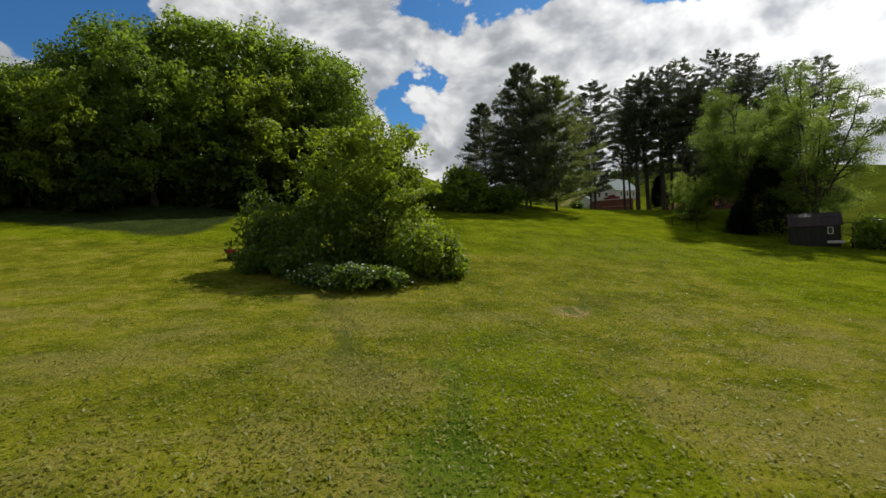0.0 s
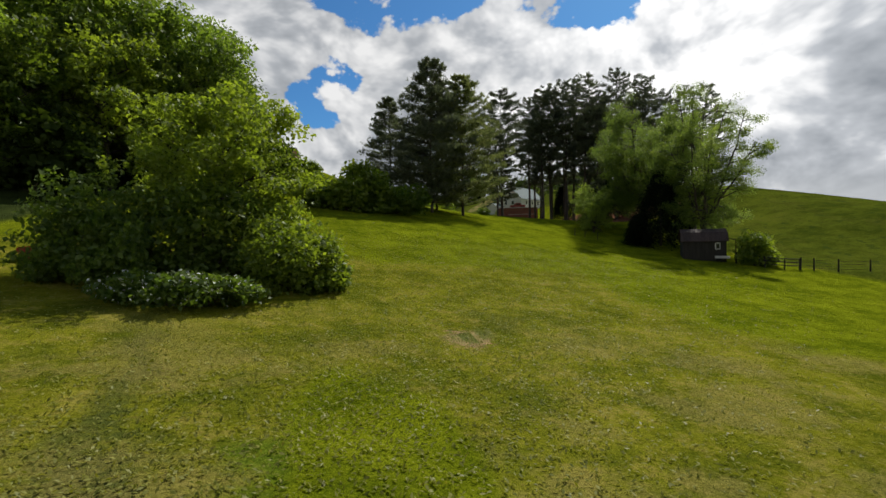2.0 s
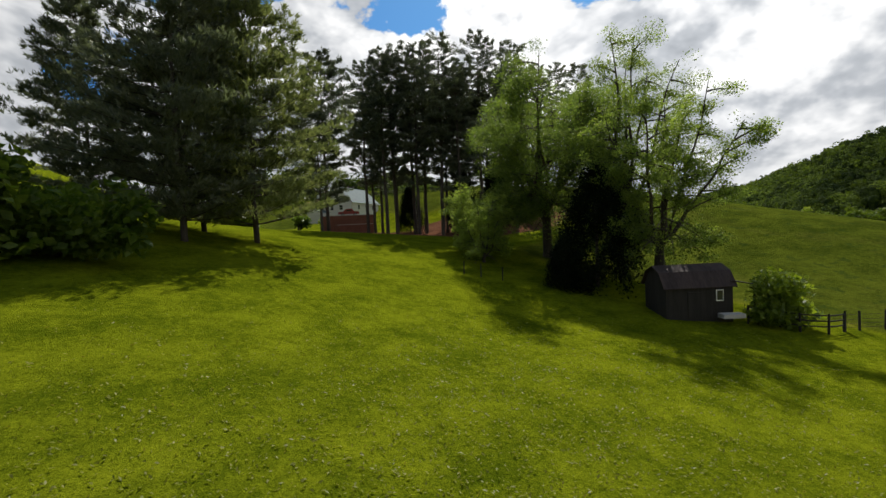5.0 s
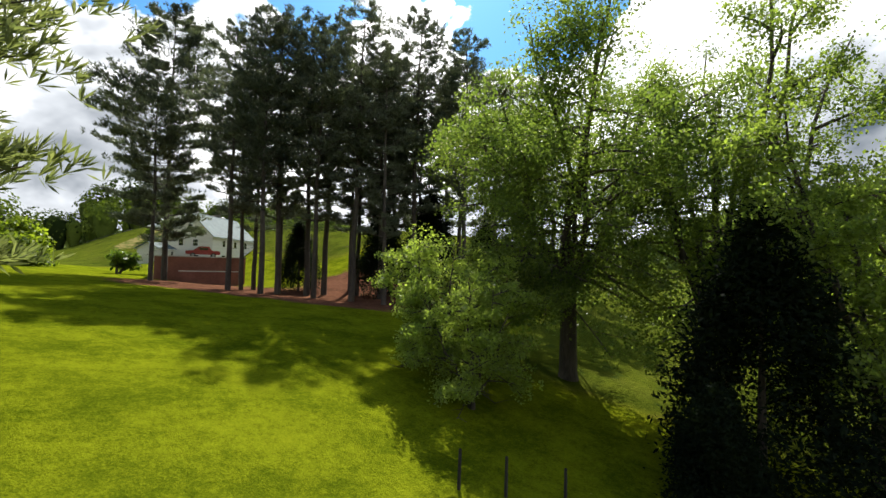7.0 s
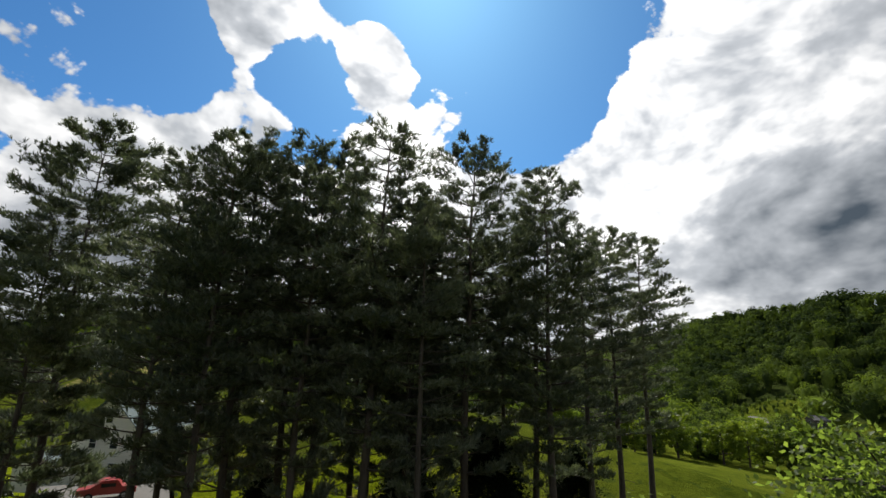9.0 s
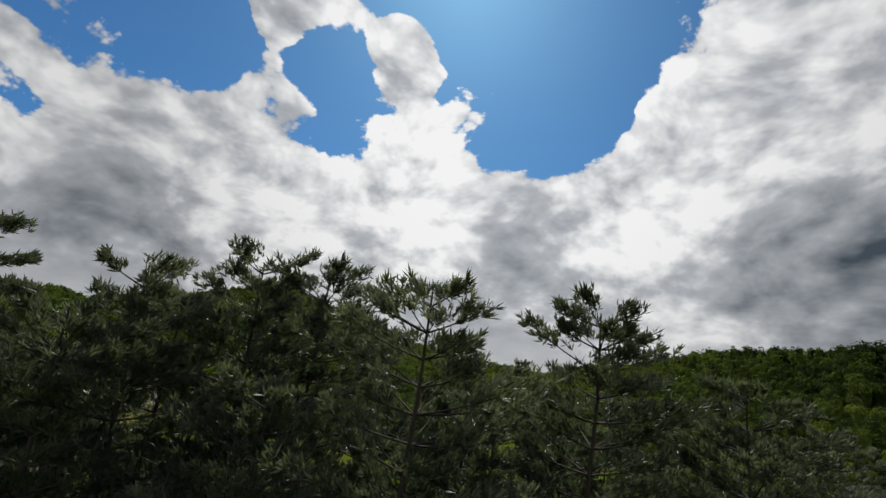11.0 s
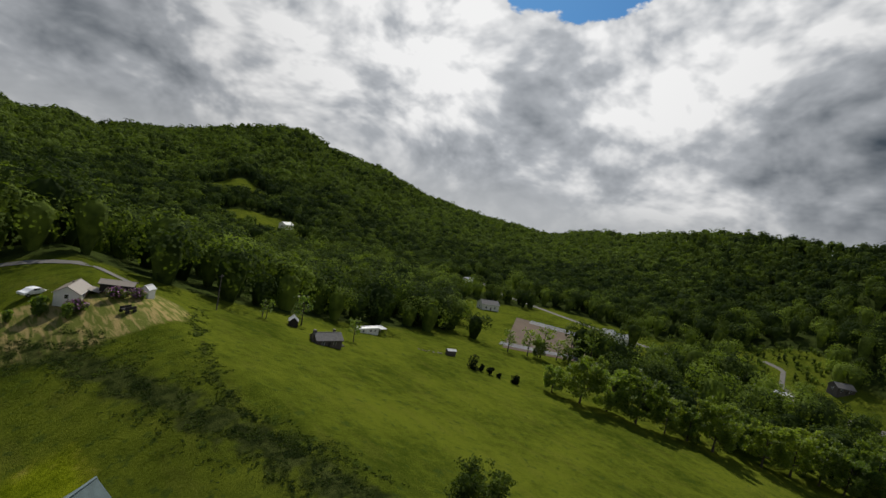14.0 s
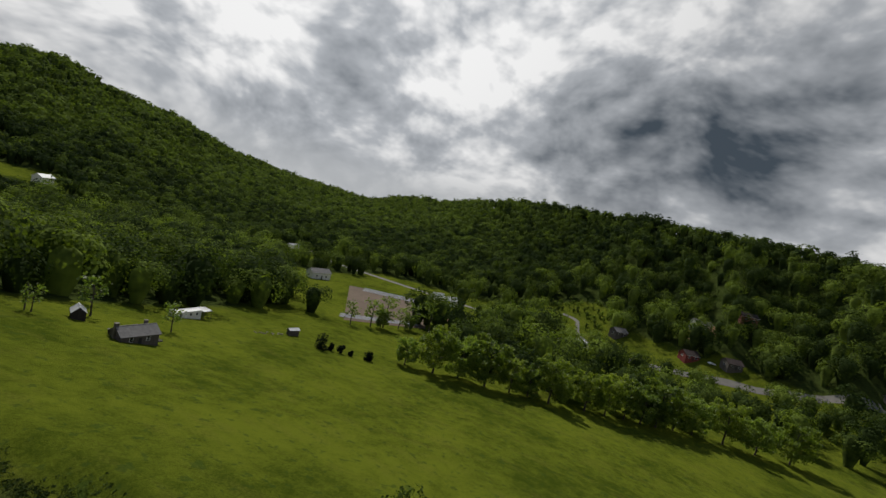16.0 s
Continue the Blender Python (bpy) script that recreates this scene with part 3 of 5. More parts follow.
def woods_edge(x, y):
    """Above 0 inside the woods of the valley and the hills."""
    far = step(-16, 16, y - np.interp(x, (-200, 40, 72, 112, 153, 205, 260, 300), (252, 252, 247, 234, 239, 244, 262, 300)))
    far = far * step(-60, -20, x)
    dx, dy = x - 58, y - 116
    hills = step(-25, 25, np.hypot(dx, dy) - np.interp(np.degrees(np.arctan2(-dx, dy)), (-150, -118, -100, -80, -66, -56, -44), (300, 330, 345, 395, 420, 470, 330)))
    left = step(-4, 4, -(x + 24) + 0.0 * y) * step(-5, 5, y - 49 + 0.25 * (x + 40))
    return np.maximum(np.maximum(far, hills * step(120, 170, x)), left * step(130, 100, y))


BRUSH = [[(70, 200), (74.7, 195.6), (78, 186), (81.6, 177), (84.7, 168), (87.6, 160), (89.5, 153), (93, 143)], [(101, 214), (92.4, 193), (89.3, 180), (88, 171), (88.4, 163), (91, 154)], [(66, 205), (75, 201), (79, 195)]]
OPEN = [(351, 262, 60), (330, 205, 34), (250, 212, 26), (411, 373, 26), (300, 560, 45), (395, 130, 24), (385, 85, 26), (372, 40, 22), (440, 135, 30), (350, 300, 28), (330, 700, 50)]


def ground():
    n = 390
    u = np.linspace(-1, 1, n)
    gx, gy = np.meshgrid(70 + 24 * np.sinh(u * 5.85), 100 + 24 * np.sinh(u * 5.85), indexing="ij")
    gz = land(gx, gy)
    bump = 0.05 * np.sin(gx * 0.9 + np.sin(gy * 0.31) * 2) * np.sin(gy * 0.8 + np.sin(gx * 0.23) * 2)
    gz = gz + bump
    i, j = np.meshgrid(np.arange(n - 1), np.arange(n - 1), indexing="ij")
    quads = np.stack([i * n + j, (i + 1) * n + j, (i + 1) * n + j + 1, i * n + j + 1], -1).reshape(-1, 4)
    me = grid_mesh("ground", np.stack([gx, gy, gz], -1).reshape(-1, 3), quads, GROUND, True)
    x, y = gx.ravel(), gy.ravel()
    pasture = np.maximum(step(52, 66, x + 0.22 * (y - 48)) * step(98, 82, y - 0.25 * (x - 80)), step(70, 95, x))
    pasture = np.maximum(pasture, step(122, 140, y) * step(66, 80, x))
    pasture = np.maximum(pasture, step(165, 185, y))
    lush = np.maximum(step(34, 52, y), step(12, 30, x) * step(10, 30, y)) * (1 - pasture)
    swath = near_line(x, y, [(1, 6), (1.5, 14), (0.5, 19)])
    lush = np.maximum(lush, step(3.2, 1.2, swath) * 0.9)
    yard = step(4, -4, near_line(x, y, [(70, 208), (80, 203), (86, 204), (88, 209)]) - 8.5)
    duff = step(7, -7, near_line(x, y, [(50, 124), (60, 108), (74, 102), (68, 116)]) - 9)
    patch = step(1.6, 0.4, np.hypot(x - 5.9, y - 25.4) * 0.8)
    weeds = step(6, -6, near_line(x, y, BRUSH[0]) - 2.2) * 0.95
    weeds = np.maximum(weeds, step(4, -4, near_line(x, y, BRUSH[1]) - 0.6) * 0.85)
    weeds = np.maximum(weeds, step(5, -5, near_line(x, y, BRUSH[2]) - 2) * 0.65)
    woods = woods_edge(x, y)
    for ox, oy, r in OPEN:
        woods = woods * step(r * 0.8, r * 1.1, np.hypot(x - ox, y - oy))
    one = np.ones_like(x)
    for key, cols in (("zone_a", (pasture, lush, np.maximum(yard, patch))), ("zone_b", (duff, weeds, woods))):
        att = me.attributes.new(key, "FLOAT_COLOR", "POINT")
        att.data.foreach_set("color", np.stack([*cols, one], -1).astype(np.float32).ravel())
    return tagged(new("ground", me), "rolling grass ground with mown lawn, pasture and wooded hills", "ground", kind="structure")


ground()

# ---- the lawn: thicket, woods, pines ----
a = broadleaf("thicket_tree", "tall bright green young tree in a mown lawn thicket", 12.6, 5.2, 0.8, 24, 22000, 0.22, LEAF_BRIGHT, 11, lobe=0.28)
stand(a, -6.6, 38.0, 0, 0.86, 0.95)
a = shrub("round_bush", "rounded green bush at the edge of the thicket", [(0, 0, 2.4, 3.0, 2.8), (1.8, -1.4, 1.6, 2.2, 1.9), (-1.3, 0.4, 2.0, 2.2, 2.2)], 9500, 0.17, LEAF, 12)
stand(a, -12.4, 33.6, 0, 1.02, 1.2)
a = shrub("round_bush", "dense green bush at the thicket's sunny side", [(0, 0, 2.2, 2.5, 2.6), (1.4, 0.6, 1.7, 1.9, 2.0), (-1.8, -0.6, 2.2, 2.4, 2.4)], 9500, 0.17, LEAF_BRIGHT, 13)
stand(a, -1.3, 33.8, 0, 1.03)
a = shrub("thicket_shrub", "dark tangled shrubs in the middle of the thicket", [(0, 0, 3, 3.4, 3.4), (-3.4, 0.4, 2.8, 2.8, 3.2), (2.6, 0.2, 2.6, 2.4, 3.0)], 9500, 0.22, LEAF, 14)
stand(a, -7.0, 35.2)
a = shrub("flowering_bramble", "low bramble with small white blossoms before the thicket", [(0, 0, 0.6, 2.0, 0.9), (1.8, 0.4, 0.5, 1.5, 0.8), (-2.0, 0.6, 0.6, 1.6, 0.9)], 2800, 0.16, LEAF, 15, extra=(BLOSSOM, 0.22, 0.11))
stand(a, -6.4, 29.4, 0, 1.25)

rng = np.random.default_rng(5)
oaks = [broadleaf("woodland_tree", "tall leafy broad-leaved tree at the edge of the woods", 27, 8.5, 2.0, 30, 22000, 0.38, (LEAF_EDGE, LEAF, LEAF_EDGE)[k], 21 + k, lobe=0.3) for k in range(3)]
oaks += [broadleaf("woodland_tree", "light green young tree at the edge of the woods", 19, 6.0, 1.5, 24, 12000, 0.36, LEAF_BRIGHT, 27, lobe=0.28)]
first = [True] * 4
for x, y, kind, size in [(-58, 60, 1, 0.52), (-52, 64, 0, 0.58), (-46, 67, 1, 0.68), (-40, 71, 2, 0.84), (-33, 76, 0, 0.88), (-27, 79, 1, 0.84), (-19, 82, 2, 0.8), (-18, 88, 0, 0.6),
                         (-44, 58, 3, 0.7), (-31, 65, 3, 0.75), (-25, 69, 3, 0.85), (-58, 74, 2, 0.62), (-48, 82, 0, 0.72), (-36, 88, 1, 0.78), (-24, 93, 2, 0.76), (-66, 64, 3, 0.62), (-72, 60, 0, 0.5), (-20, 98, 1, 0.6), (-37, 64, 2, 0.6), (-53, 54, 3, 0.6), (-20, 76, 3, 0.75), (-50, 60, 2, 0.55), (-16, 79, 1, 0.62)]:
    turn, size = rng.uniform(0, 360), size * 1.13
    if first[kind]:
        stand(oaks[kind], x, y, turn, size)
        first[kind] = False
    else:
        again(oaks[kind], x, y, turn, size)
under = shrub("undergrowth", "dark shady undergrowth below the woodland trees", [(k * 3.4 - 7, 0.6 * (k % 2), 2.6, 2.6, 2.8) for k in range(5)], 4200, 0.42, LEAF_WOOD, 31)
stand(under, -44, 58, -30)
for x, y, turn, size in [(-57, 52, -35, 1.0), (-31, 64, -20, 1.1), (-20, 70, -25, 1.15), (-37, 67, -25, 1.6), (-25, 76, -25, 1.6), (-50, 62, -30, 1.5), (-14, 78, -30, 1.4), (-66, 52, -30, 1.3)]:
    again(under, x, y, turn, size)

# bushes between the woods and the pines
mid = shrub("hedge_bush", "spreading green bush on the slope below the pines", [(0, 0, 2.6, 3.0, 2.8), (3.2, 0.5, 2.2, 2.6, 2.4), (-3.2, 0.2, 2.0, 2.6, 2.2), (1.0, 1.0, 4.2, 2.2, 2.0)], 6000, 0.32, LEAF_BRIGHT, 33)
stand(mid, 2.5, 70, 0, 1.3)
for x, y, turn, size in [(-5, 92, 60, 0.6), (-10, 104, 200, 0.85), (9.0, 72.5, 150, 1.1), (-1, 84, 100, 0.75), (-4, 118, 20, 0.7), (-16, 112, 80, 0.9)]:
    again(mid, x, y, turn, size)

grey_pines = [pine("white_pine", "tall feathery pine with drooping greyed boughs", 23, 1.6, 7.0, NEEDLE_OLD, 41, 32, 64, 0.56, per=6, cone=True, wide=0.07), pine("white_pine", "tall dense dark green pine with level boughs", 24.5, 1.6, 6.6, NEEDLE, 42, 32, 60, 0.6, per=6, cone=True, wide=0.07)]
stand(grey_pines[1], 16.6, 80.0, 10, 0.98)
stand(grey_pines[0], 22.6, 82.4, 80, 1.0)
again(grey_pines[1], 19.0, 86.5, 140, 0.88)
again(grey_pines[1], 11.0, 87, 220, 0.72)
again(mid, 36, 152, 40, 1.3)
# far pines round the brick house
again(grey_pines[1], -24, 152, 20, 0.62)
again(grey_pines[1], -19, 156, 120, 0.7)
again(grey_pines[1], -30, 138, 220, 0.75)

# the pine stand by the house
tall = [pine("tall_pine", "tall bare-trunked pine with a dark open crown", 34, 9.0 + k, 4.7, NEEDLE, 51 + k, 26, 36, 0.56, per=6, flat=0.1, lean=(0.012 * (k - 1), -0.008), wide=0.075) for k in range(3)]
tall += [pine("tall_pine", "dense dark pine clothed with boughs low on its trunk", 34, 5.0, 7.4, NEEDLE, 58, 32, 78, 0.6, per=6, wide=0.08)]
spots = [(49.2, 133.0, 3, 1.04), (46.6, 130.0, 1, 0.8), (55.5, 115, 0, 0.99), (52.5, 113.5, 2, 0.94), (57.3, 118, 1, 0.98), (60.5, 107.5, 2, 1.02), (57.5, 110.5, 1, 0.9), (59.4, 115, 0, 1.04), (67, 104, 1, 1.02), (64.5, 107, 2, 0.9),
         (68, 109, 0, 0.92), (70.5, 99, 2, 0.94), (73, 102, 0, 0.88), (61.8, 114.8, 2, 1.04), (66, 115, 1, 0.88), (71, 107, 1, 0.84), (77, 99, 0, 0.8), (82, 98.5, 2, 0.78), (86.5, 97.5, 1, 0.76), (56, 122, 0, 0.85), (75.5, 106, 2, 0.8), (62, 103.5, 0, 0.84), (53.5, 120, 2, 0.8), (64, 111, 0, 0.86), (70, 112, 2, 0.8), (51, 118, 1, 0.9)]
first = [True] * 4
for x, y, kind, size in spots:
    turn = rng.uniform(0, 360)
    if first[kind]:
        stand(tall[kind], x, y, turn, size)
        first[kind] = False
    else:
        again(tall[kind], x, y, turn, size)

# the big trees, the cedars and the bush by the old shed
stand(spreading("old spreading tree with light green spring leaves", 23.8, 10.5, 13, 115000, 0.115, LEAF_SPRING, 61, 0.22), 54.5, 77.5)
stand(spreading("tall broad tree with light green spring leaves", 25.0, 8.0, 9, 56000, 0.115, LEAF_SPRING, 63), 57.5, 69.5)
# two small added trees stand in for the old tree's hanging lower branches
stand(spreading("small bushy tree added for the low branches of the old spreading tree", 8.5, 4.6, 7, 24000, 0.1, LEAF_SPRING, 64, 0.06), 46.8, 81.6)
stand(spreading("small leafy tree added for the low branches of the old spreading tree", 7.0, 3.6, 6, 14000, 0.1, LEAF_SPRING, 66, 0.06), 44.4, 77.4)
stand(spreading("airy light green tree leaning over the shed", 20.5, 7.4, 8, 48000, 0.115, LEAF_SPRING, 62, 0.2, (0.0, -0.03)), 53.5, 63.0)


def cedar(label, height, spread, seed):
    rng = np.random.default_rng(seed)
    root = new("cedar_tree")
    trunk, crown = Soup(), Soup()
    trunk.tube([(0, 0, -0.4), (0.05, 0, height * 0.5), (0, 0, height * 0.95)], [0.22, 0.12, 0.02], 7)
    for k in range(190):
        u = rng.random() ** 0.9
        a, r = rng.uniform(0, 6.28), spread * (1 - u ** 1.5) ** 0.75 * rng.uniform(0.45, 1.0)
        o = np.array([math.cos(a) * r, math.sin(a) * r, 0.3 + u * (height - 0.6)])
        crown.leaves(o + rng.normal(0, 0.4, (130, 3)) * (1, 1, 1.4), 0.115, rng, 0.9, 2.8)
    child("trunk", trunk.mesh("trunk", BARK, True), root)
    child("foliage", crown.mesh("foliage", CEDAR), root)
    return tagged(root, label, "cedar tree")


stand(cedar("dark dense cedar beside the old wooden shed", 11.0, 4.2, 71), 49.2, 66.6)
# near-black evergreens added as fillers for the shade inside the pine stand
low = cedar("dark evergreen added to fill the shade below the tall pines", 10.5, 3.6, 75)
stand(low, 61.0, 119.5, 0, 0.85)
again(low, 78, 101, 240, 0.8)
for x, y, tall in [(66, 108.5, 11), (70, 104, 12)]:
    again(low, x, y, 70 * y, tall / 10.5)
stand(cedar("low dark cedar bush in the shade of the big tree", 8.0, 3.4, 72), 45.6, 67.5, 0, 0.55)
a = shrub("round_bush", "round clipped-looking green bush behind a rail fence", [(0, 0, 2.0, 2.3, 2.1), (0.9, 0.4, 1.7, 1.7, 1.7), (-0.9, 0.3, 1.7, 1.7, 1.7)], 4200, 0.22, LEAF_BRIGHT, 73)
stand(a, 52.4, 52.8, 0, 1.2)

# ---- woods of the valley and the hills ----
def woods(name, label, places, sizes, lobes, quads, leaf, mat, seed, tall=1.0):
    """Far woodland: many rounded crowns, each of several leafy lobes over a core, in one mesh."""
    rng = np.random.default_rng(seed)
    soup = Soup()
    m = len(places)
    centre = np.c_[places, land(places[:, 0], places[:, 1]) + sizes * rng.uniform(0.75, 1.35, m) * tall]
    o = rng.normal(size=(m, lobes, 3))
    o[..., 2] = np.abs(o[..., 2]) * 0.8 - 0.4
    o /= np.linalg.norm(o, axis=2, keepdims=True)
    o *= rng.uniform(0.45, 0.7, (m, lobes, 1))
    o[:, 0] = (0, 0, 0.25)
    d = rng.normal(size=(m, lobes, quads, 3)) + o[:, :, None] * 1.5
    d[..., 2] += 0.45
    d /= np.linalg.norm(d, axis=3, keepdims=True)
    reach = rng.uniform(0.42, 0.6, (m, lobes, 1, 1)) * rng.uniform(0.85, 1.1, (m, lobes, quads, 1))
    at = centre[:, None, None] + (o[:, :, None] + d * reach) * sizes[:, None, None, None] * np.array([1.0, 1.0, 0.85 * tall])
    soup.leaves(at.reshape(-1, 3), np.repeat(sizes * leaf, lobes * quads), rng, 0.7, 1.2, out=d.reshape(-1, 3), face=4.5, fold=0.05)
    t = np.arange(6) * math.pi / 3
    hexagon = np.stack([np.cos(t), np.sin(t)], -1)
    core = np.concatenate([np.c_[hexagon * 0.05, np.full(6, -1.5)], np.c_[hexagon * 0.42, np.full(6, -0.3)], np.c_[hexagon * 0.45, np.full(6, 0.2)], np.c_[hexagon * 0.15, np.full(6, 0.42)]])
    i, j = np.meshgrid(np.arange(3), np.arange(6), indexing="ij")
    k = (j + 1) % 6
    quad = np.stack([i * 6 + j, i * 6 + k, (i + 1) * 6 + k, (i + 1) * 6 + j], -1).reshape(-1, 4)
    v = centre[:, None] + core[None] * sizes[:, None, None] * rng.uniform(0.88, 1.12, (m, 24, 1)) * np.array([1.0, 1.0, tall])
    soup.put(v.reshape(-1, 3), (quad[None] + (np.arange(m) * 24)[:, None, None]).reshape(-1, 4))
    me = soup.mesh(name, mat)
    own = rng.random(m)
    me.attributes.new("tint", "FLOAT", "POINT").data.foreach_set("value", np.concatenate([np.repeat(own, lobes * quads * 4), np.repeat(own, 24)]).astype(np.float32))
    return tagged(new(name, me), label, "woodland", kind="stuff")


def scatter(x0, x1, y0, y1, gap, seed, keep):
    rng = np.random.default_rng(seed)
    x, y = np.meshgrid(np.arange(x0, x1, gap), np.arange(y0, y1, gap), indexing="ij")
    p = np.stack([x, y], -1).reshape(-1, 2) + rng.uniform(-0.46, 0.46, (x.size, 2)) * gap
    return p[keep(p[:, 0], p[:, 1])]


def wooded(x, y):
    low = (x > np.interp(y, (-100, 60, 78, 100, 131, 178, 200), (310, 290, 275, 258, 238, 222, 400))) & (x < 440) & (y < 200)
    low &= np.sin(x * 0.11 + 1.3 * np.sin(y * 0.07)) * np.sin(y * 0.09 + 0.6) > -0.25
    strip = near_line(x, y, [(205, 247), (232, 243), (262, 214), (290, 198), (312, 186)]) < 7
    strip |= near_line(x, y, [(300, 175), (335, 176), (352, 190), (372, 212), (385, 250)]) < 11
    inside = (woods_edge(x, y) > 0.5) | low | strip
    for ox, oy, r in OPEN:
        inside &= np.hypot(x - ox, y - oy) > r
    inside &= near_line(x, y, ROAD) > 8
    dx, dy = x - 58, y - 116
    az = np.degrees(np.arctan2(-dx, dy))
    return inside & (az > -132) & (az < 14) & (x > -20)


DRIVE = [(384, 112), (405, 126), (428, 128), (440, 140)]
ROAD = [(470, 420), (425, 335), (408, 230), (399, 150), (383, 111), (377, 87), (376, 64), (370, 20), (366, -60)]
rng = np.random.default_rng(8)
p1 = scatter(-20, 330, 225, 420, 12.4, 81, wooded)
p2 = scatter(215, 560, -160, 480, 12.0, 82, lambda x, y: wooded(x, y) & (np.hypot(x - 58, y - 116) < 470))
near = np.concatenate([p1, p2])
woods("valley_woods", "dense spring-green broad-leaved woods on the valley sides", near, rng.uniform(5.6, 9.8, len(near)), 9, 56, 0.095, LEAF_WOOD, 83, 1.1)
clearing = scatter(370, 470, 95, 185, 5.5, 88, lambda x, y: (np.hypot(x - 430, y - 140) < 45) & (near_line(x, y, ROAD) > 9) & (near_line(x, y, DRIVE) > 5))
woods("clearing_brush", "low scrub and saplings on the overgrown clearing", clearing, rng.uniform(0.7, 2.4, len(clearing)), 3, 14, 0.3, LEAF_WOOD, 85)
ring, sizes, r = [], [], 400.0
while r < 2500:
    gap = 5.0 + 0.0072 * r
    az = np.radians(np.arange(-132, 14, math.degrees(gap / r)))
    ring.append(np.c_[58 - np.sin(az) * r, 116 + np.cos(az) * r] + rng.uniform(-0.5, 0.5, (len(az), 2)) * gap)
    sizes.append(np.full(len(az), gap * 0.74))
    r += gap
p3, s3 = np.concatenate(ring), np.concatenate(sizes)
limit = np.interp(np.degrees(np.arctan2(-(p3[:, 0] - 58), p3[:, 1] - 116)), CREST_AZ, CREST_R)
inside = wooded(p3[:, 0], p3[:, 1]) & (np.hypot(p3[:, 0] - 58, p3[:, 1] - 116) < limit + 60) & ~((np.abs(p3[:, 0] - 155) < 175) & (p3[:, 1] < 420)) & ~((p3[:, 0] > 300) & (np.hypot(p3[:, 0] - 58, p3[:, 1] - 116) < 470))
p3, s3 = p3[inside], s3[inside] * rng.uniform(0.85, 1.25, inside.sum())
close = np.hypot(p3[:, 0] - 58, p3[:, 1] - 116) < 760
woods("hill_woods", "dense broad-leaved woods climbing the nearer hillside", p3[close], s3[close], 5, 15, 0.22, LEAF_FAR, 84)
woods("hillside_woods", "unbroken woods covering the distant hills and ridge", p3[~close], s3[~close], 3, 6, 0.36, LEAF_FAR, 89)


def brush():
    """Rough weeds and brambles along old lines in the pasture."""
    rng = np.random.default_rng(86)
    soup = Soup()
    for line, m, wide in ((BRUSH[0], 2400, 2.6), (BRUSH[1], 900, 1.2), (BRUSH[2], 500, 1.6)):
        pts = np.array(line, float)
        s = np.r_[0, np.cumsum(np.hypot(*np.diff(pts, axis=0).T))]
        t = rng.uniform(0, s[-1], m)
        c = np.c_[np.interp(t, s, pts[:, 0]), np.interp(t, s, pts[:, 1])] + rng.normal(0, wide, (m, 2))
        c = c[np.sin(c[:, 0] * 0.8 + 2 * np.sin(c[:, 1] * 0.35)) * np.sin(c[:, 1] * 0.6 + 1.5 * np.sin(c[:, 0] * 0.5)) > -0.1]
        for x, y in c:
            r = rng.uniform(0.12, 0.6)
            o = ball(rng, 14, 0.2) * (r * 1.4, r, r * 0.3)
            o[:, 2] = np.abs(o[:, 2])
            soup.leaves(o + (x, y, float(land(x, y))), 0.11, rng, 0.8)
    return tagged(new("pasture_brush", soup.mesh("pasture_brush", LEAF_WOOD)), "dark weeds and brambles in the rough pasture", "brush", kind="stuff")


def lawn_grass():
    """Short tufts standing out of the mown lawn beside the flight path."""
    rng = np.random.default_rng(87)
    m = 60000
    t = rng.random(m) ** 1.3
    x = -6 + 26 * t + rng.normal(0, 9, m) * (0.6 + t)
    y = 5 + 50 * t + rng.normal(0, 5, m)
    keep = np.hypot(x + 6.5, y - 35) > 6.5
    x, y = x[keep], y[keep]
    soup = Soup()
    soup.leaves(np.c_[x, y, land(x, y) + 0.055], 0.05, rng, 1.3, 2.4)
    return tagged(new("lawn_grass", soup.mesh("lawn_grass", GRASS)), "short yellow-green grass tufts of the mown lawn", "grass", kind="stuff")


brush()
lawn_grass()

# the row of trees below the pasture
row = [broadleaf("row_tree", "light green tree in a row below the pasture", 13, 5.0, 2.0, 16, 8000, 0.36, LEAF_BRIGHT, 91, lobe=0.27), broadleaf("row_tree", "darker green tree in a row below the pasture", 12, 4.6, 1.5, 16, 8000, 0.36, LEAF, 92, lobe=0.27)]
first = [True, True]
for k, (x, y, kind, size) in enumerate([(204, 177, 1, 0.7), (207, 168, 0, 1.15), (213, 161, 1, 1.1), (215, 152, 0, 1.15), (219, 144, 0, 0.85), (223, 138, 1, 0.8), (224, 131, 0, 1.15), (233, 119, 0, 1.0), (237, 112, 0, 1.1), (243, 105, 0, 1.0),
                                      (246, 99, 1, 1.05), (250, 93, 0, 1.2), (256, 86, 0, 1.1), (262, 78, 1, 1.1), (267, 66, 0, 1.2), (270, 54, 1, 1.1), (250, 110, 1, 0.9), (262, 98, 0, 1.0), (276, 40, 0, 1.2), (238, 128, 1, 0.9), (272, 84, 1, 1.0)]):
    if first[kind]:
        stand(row[kind], x, y, k * 47, size)
        first[kind] = False
    else:
        again(row[kind], x, y, k * 47, size)

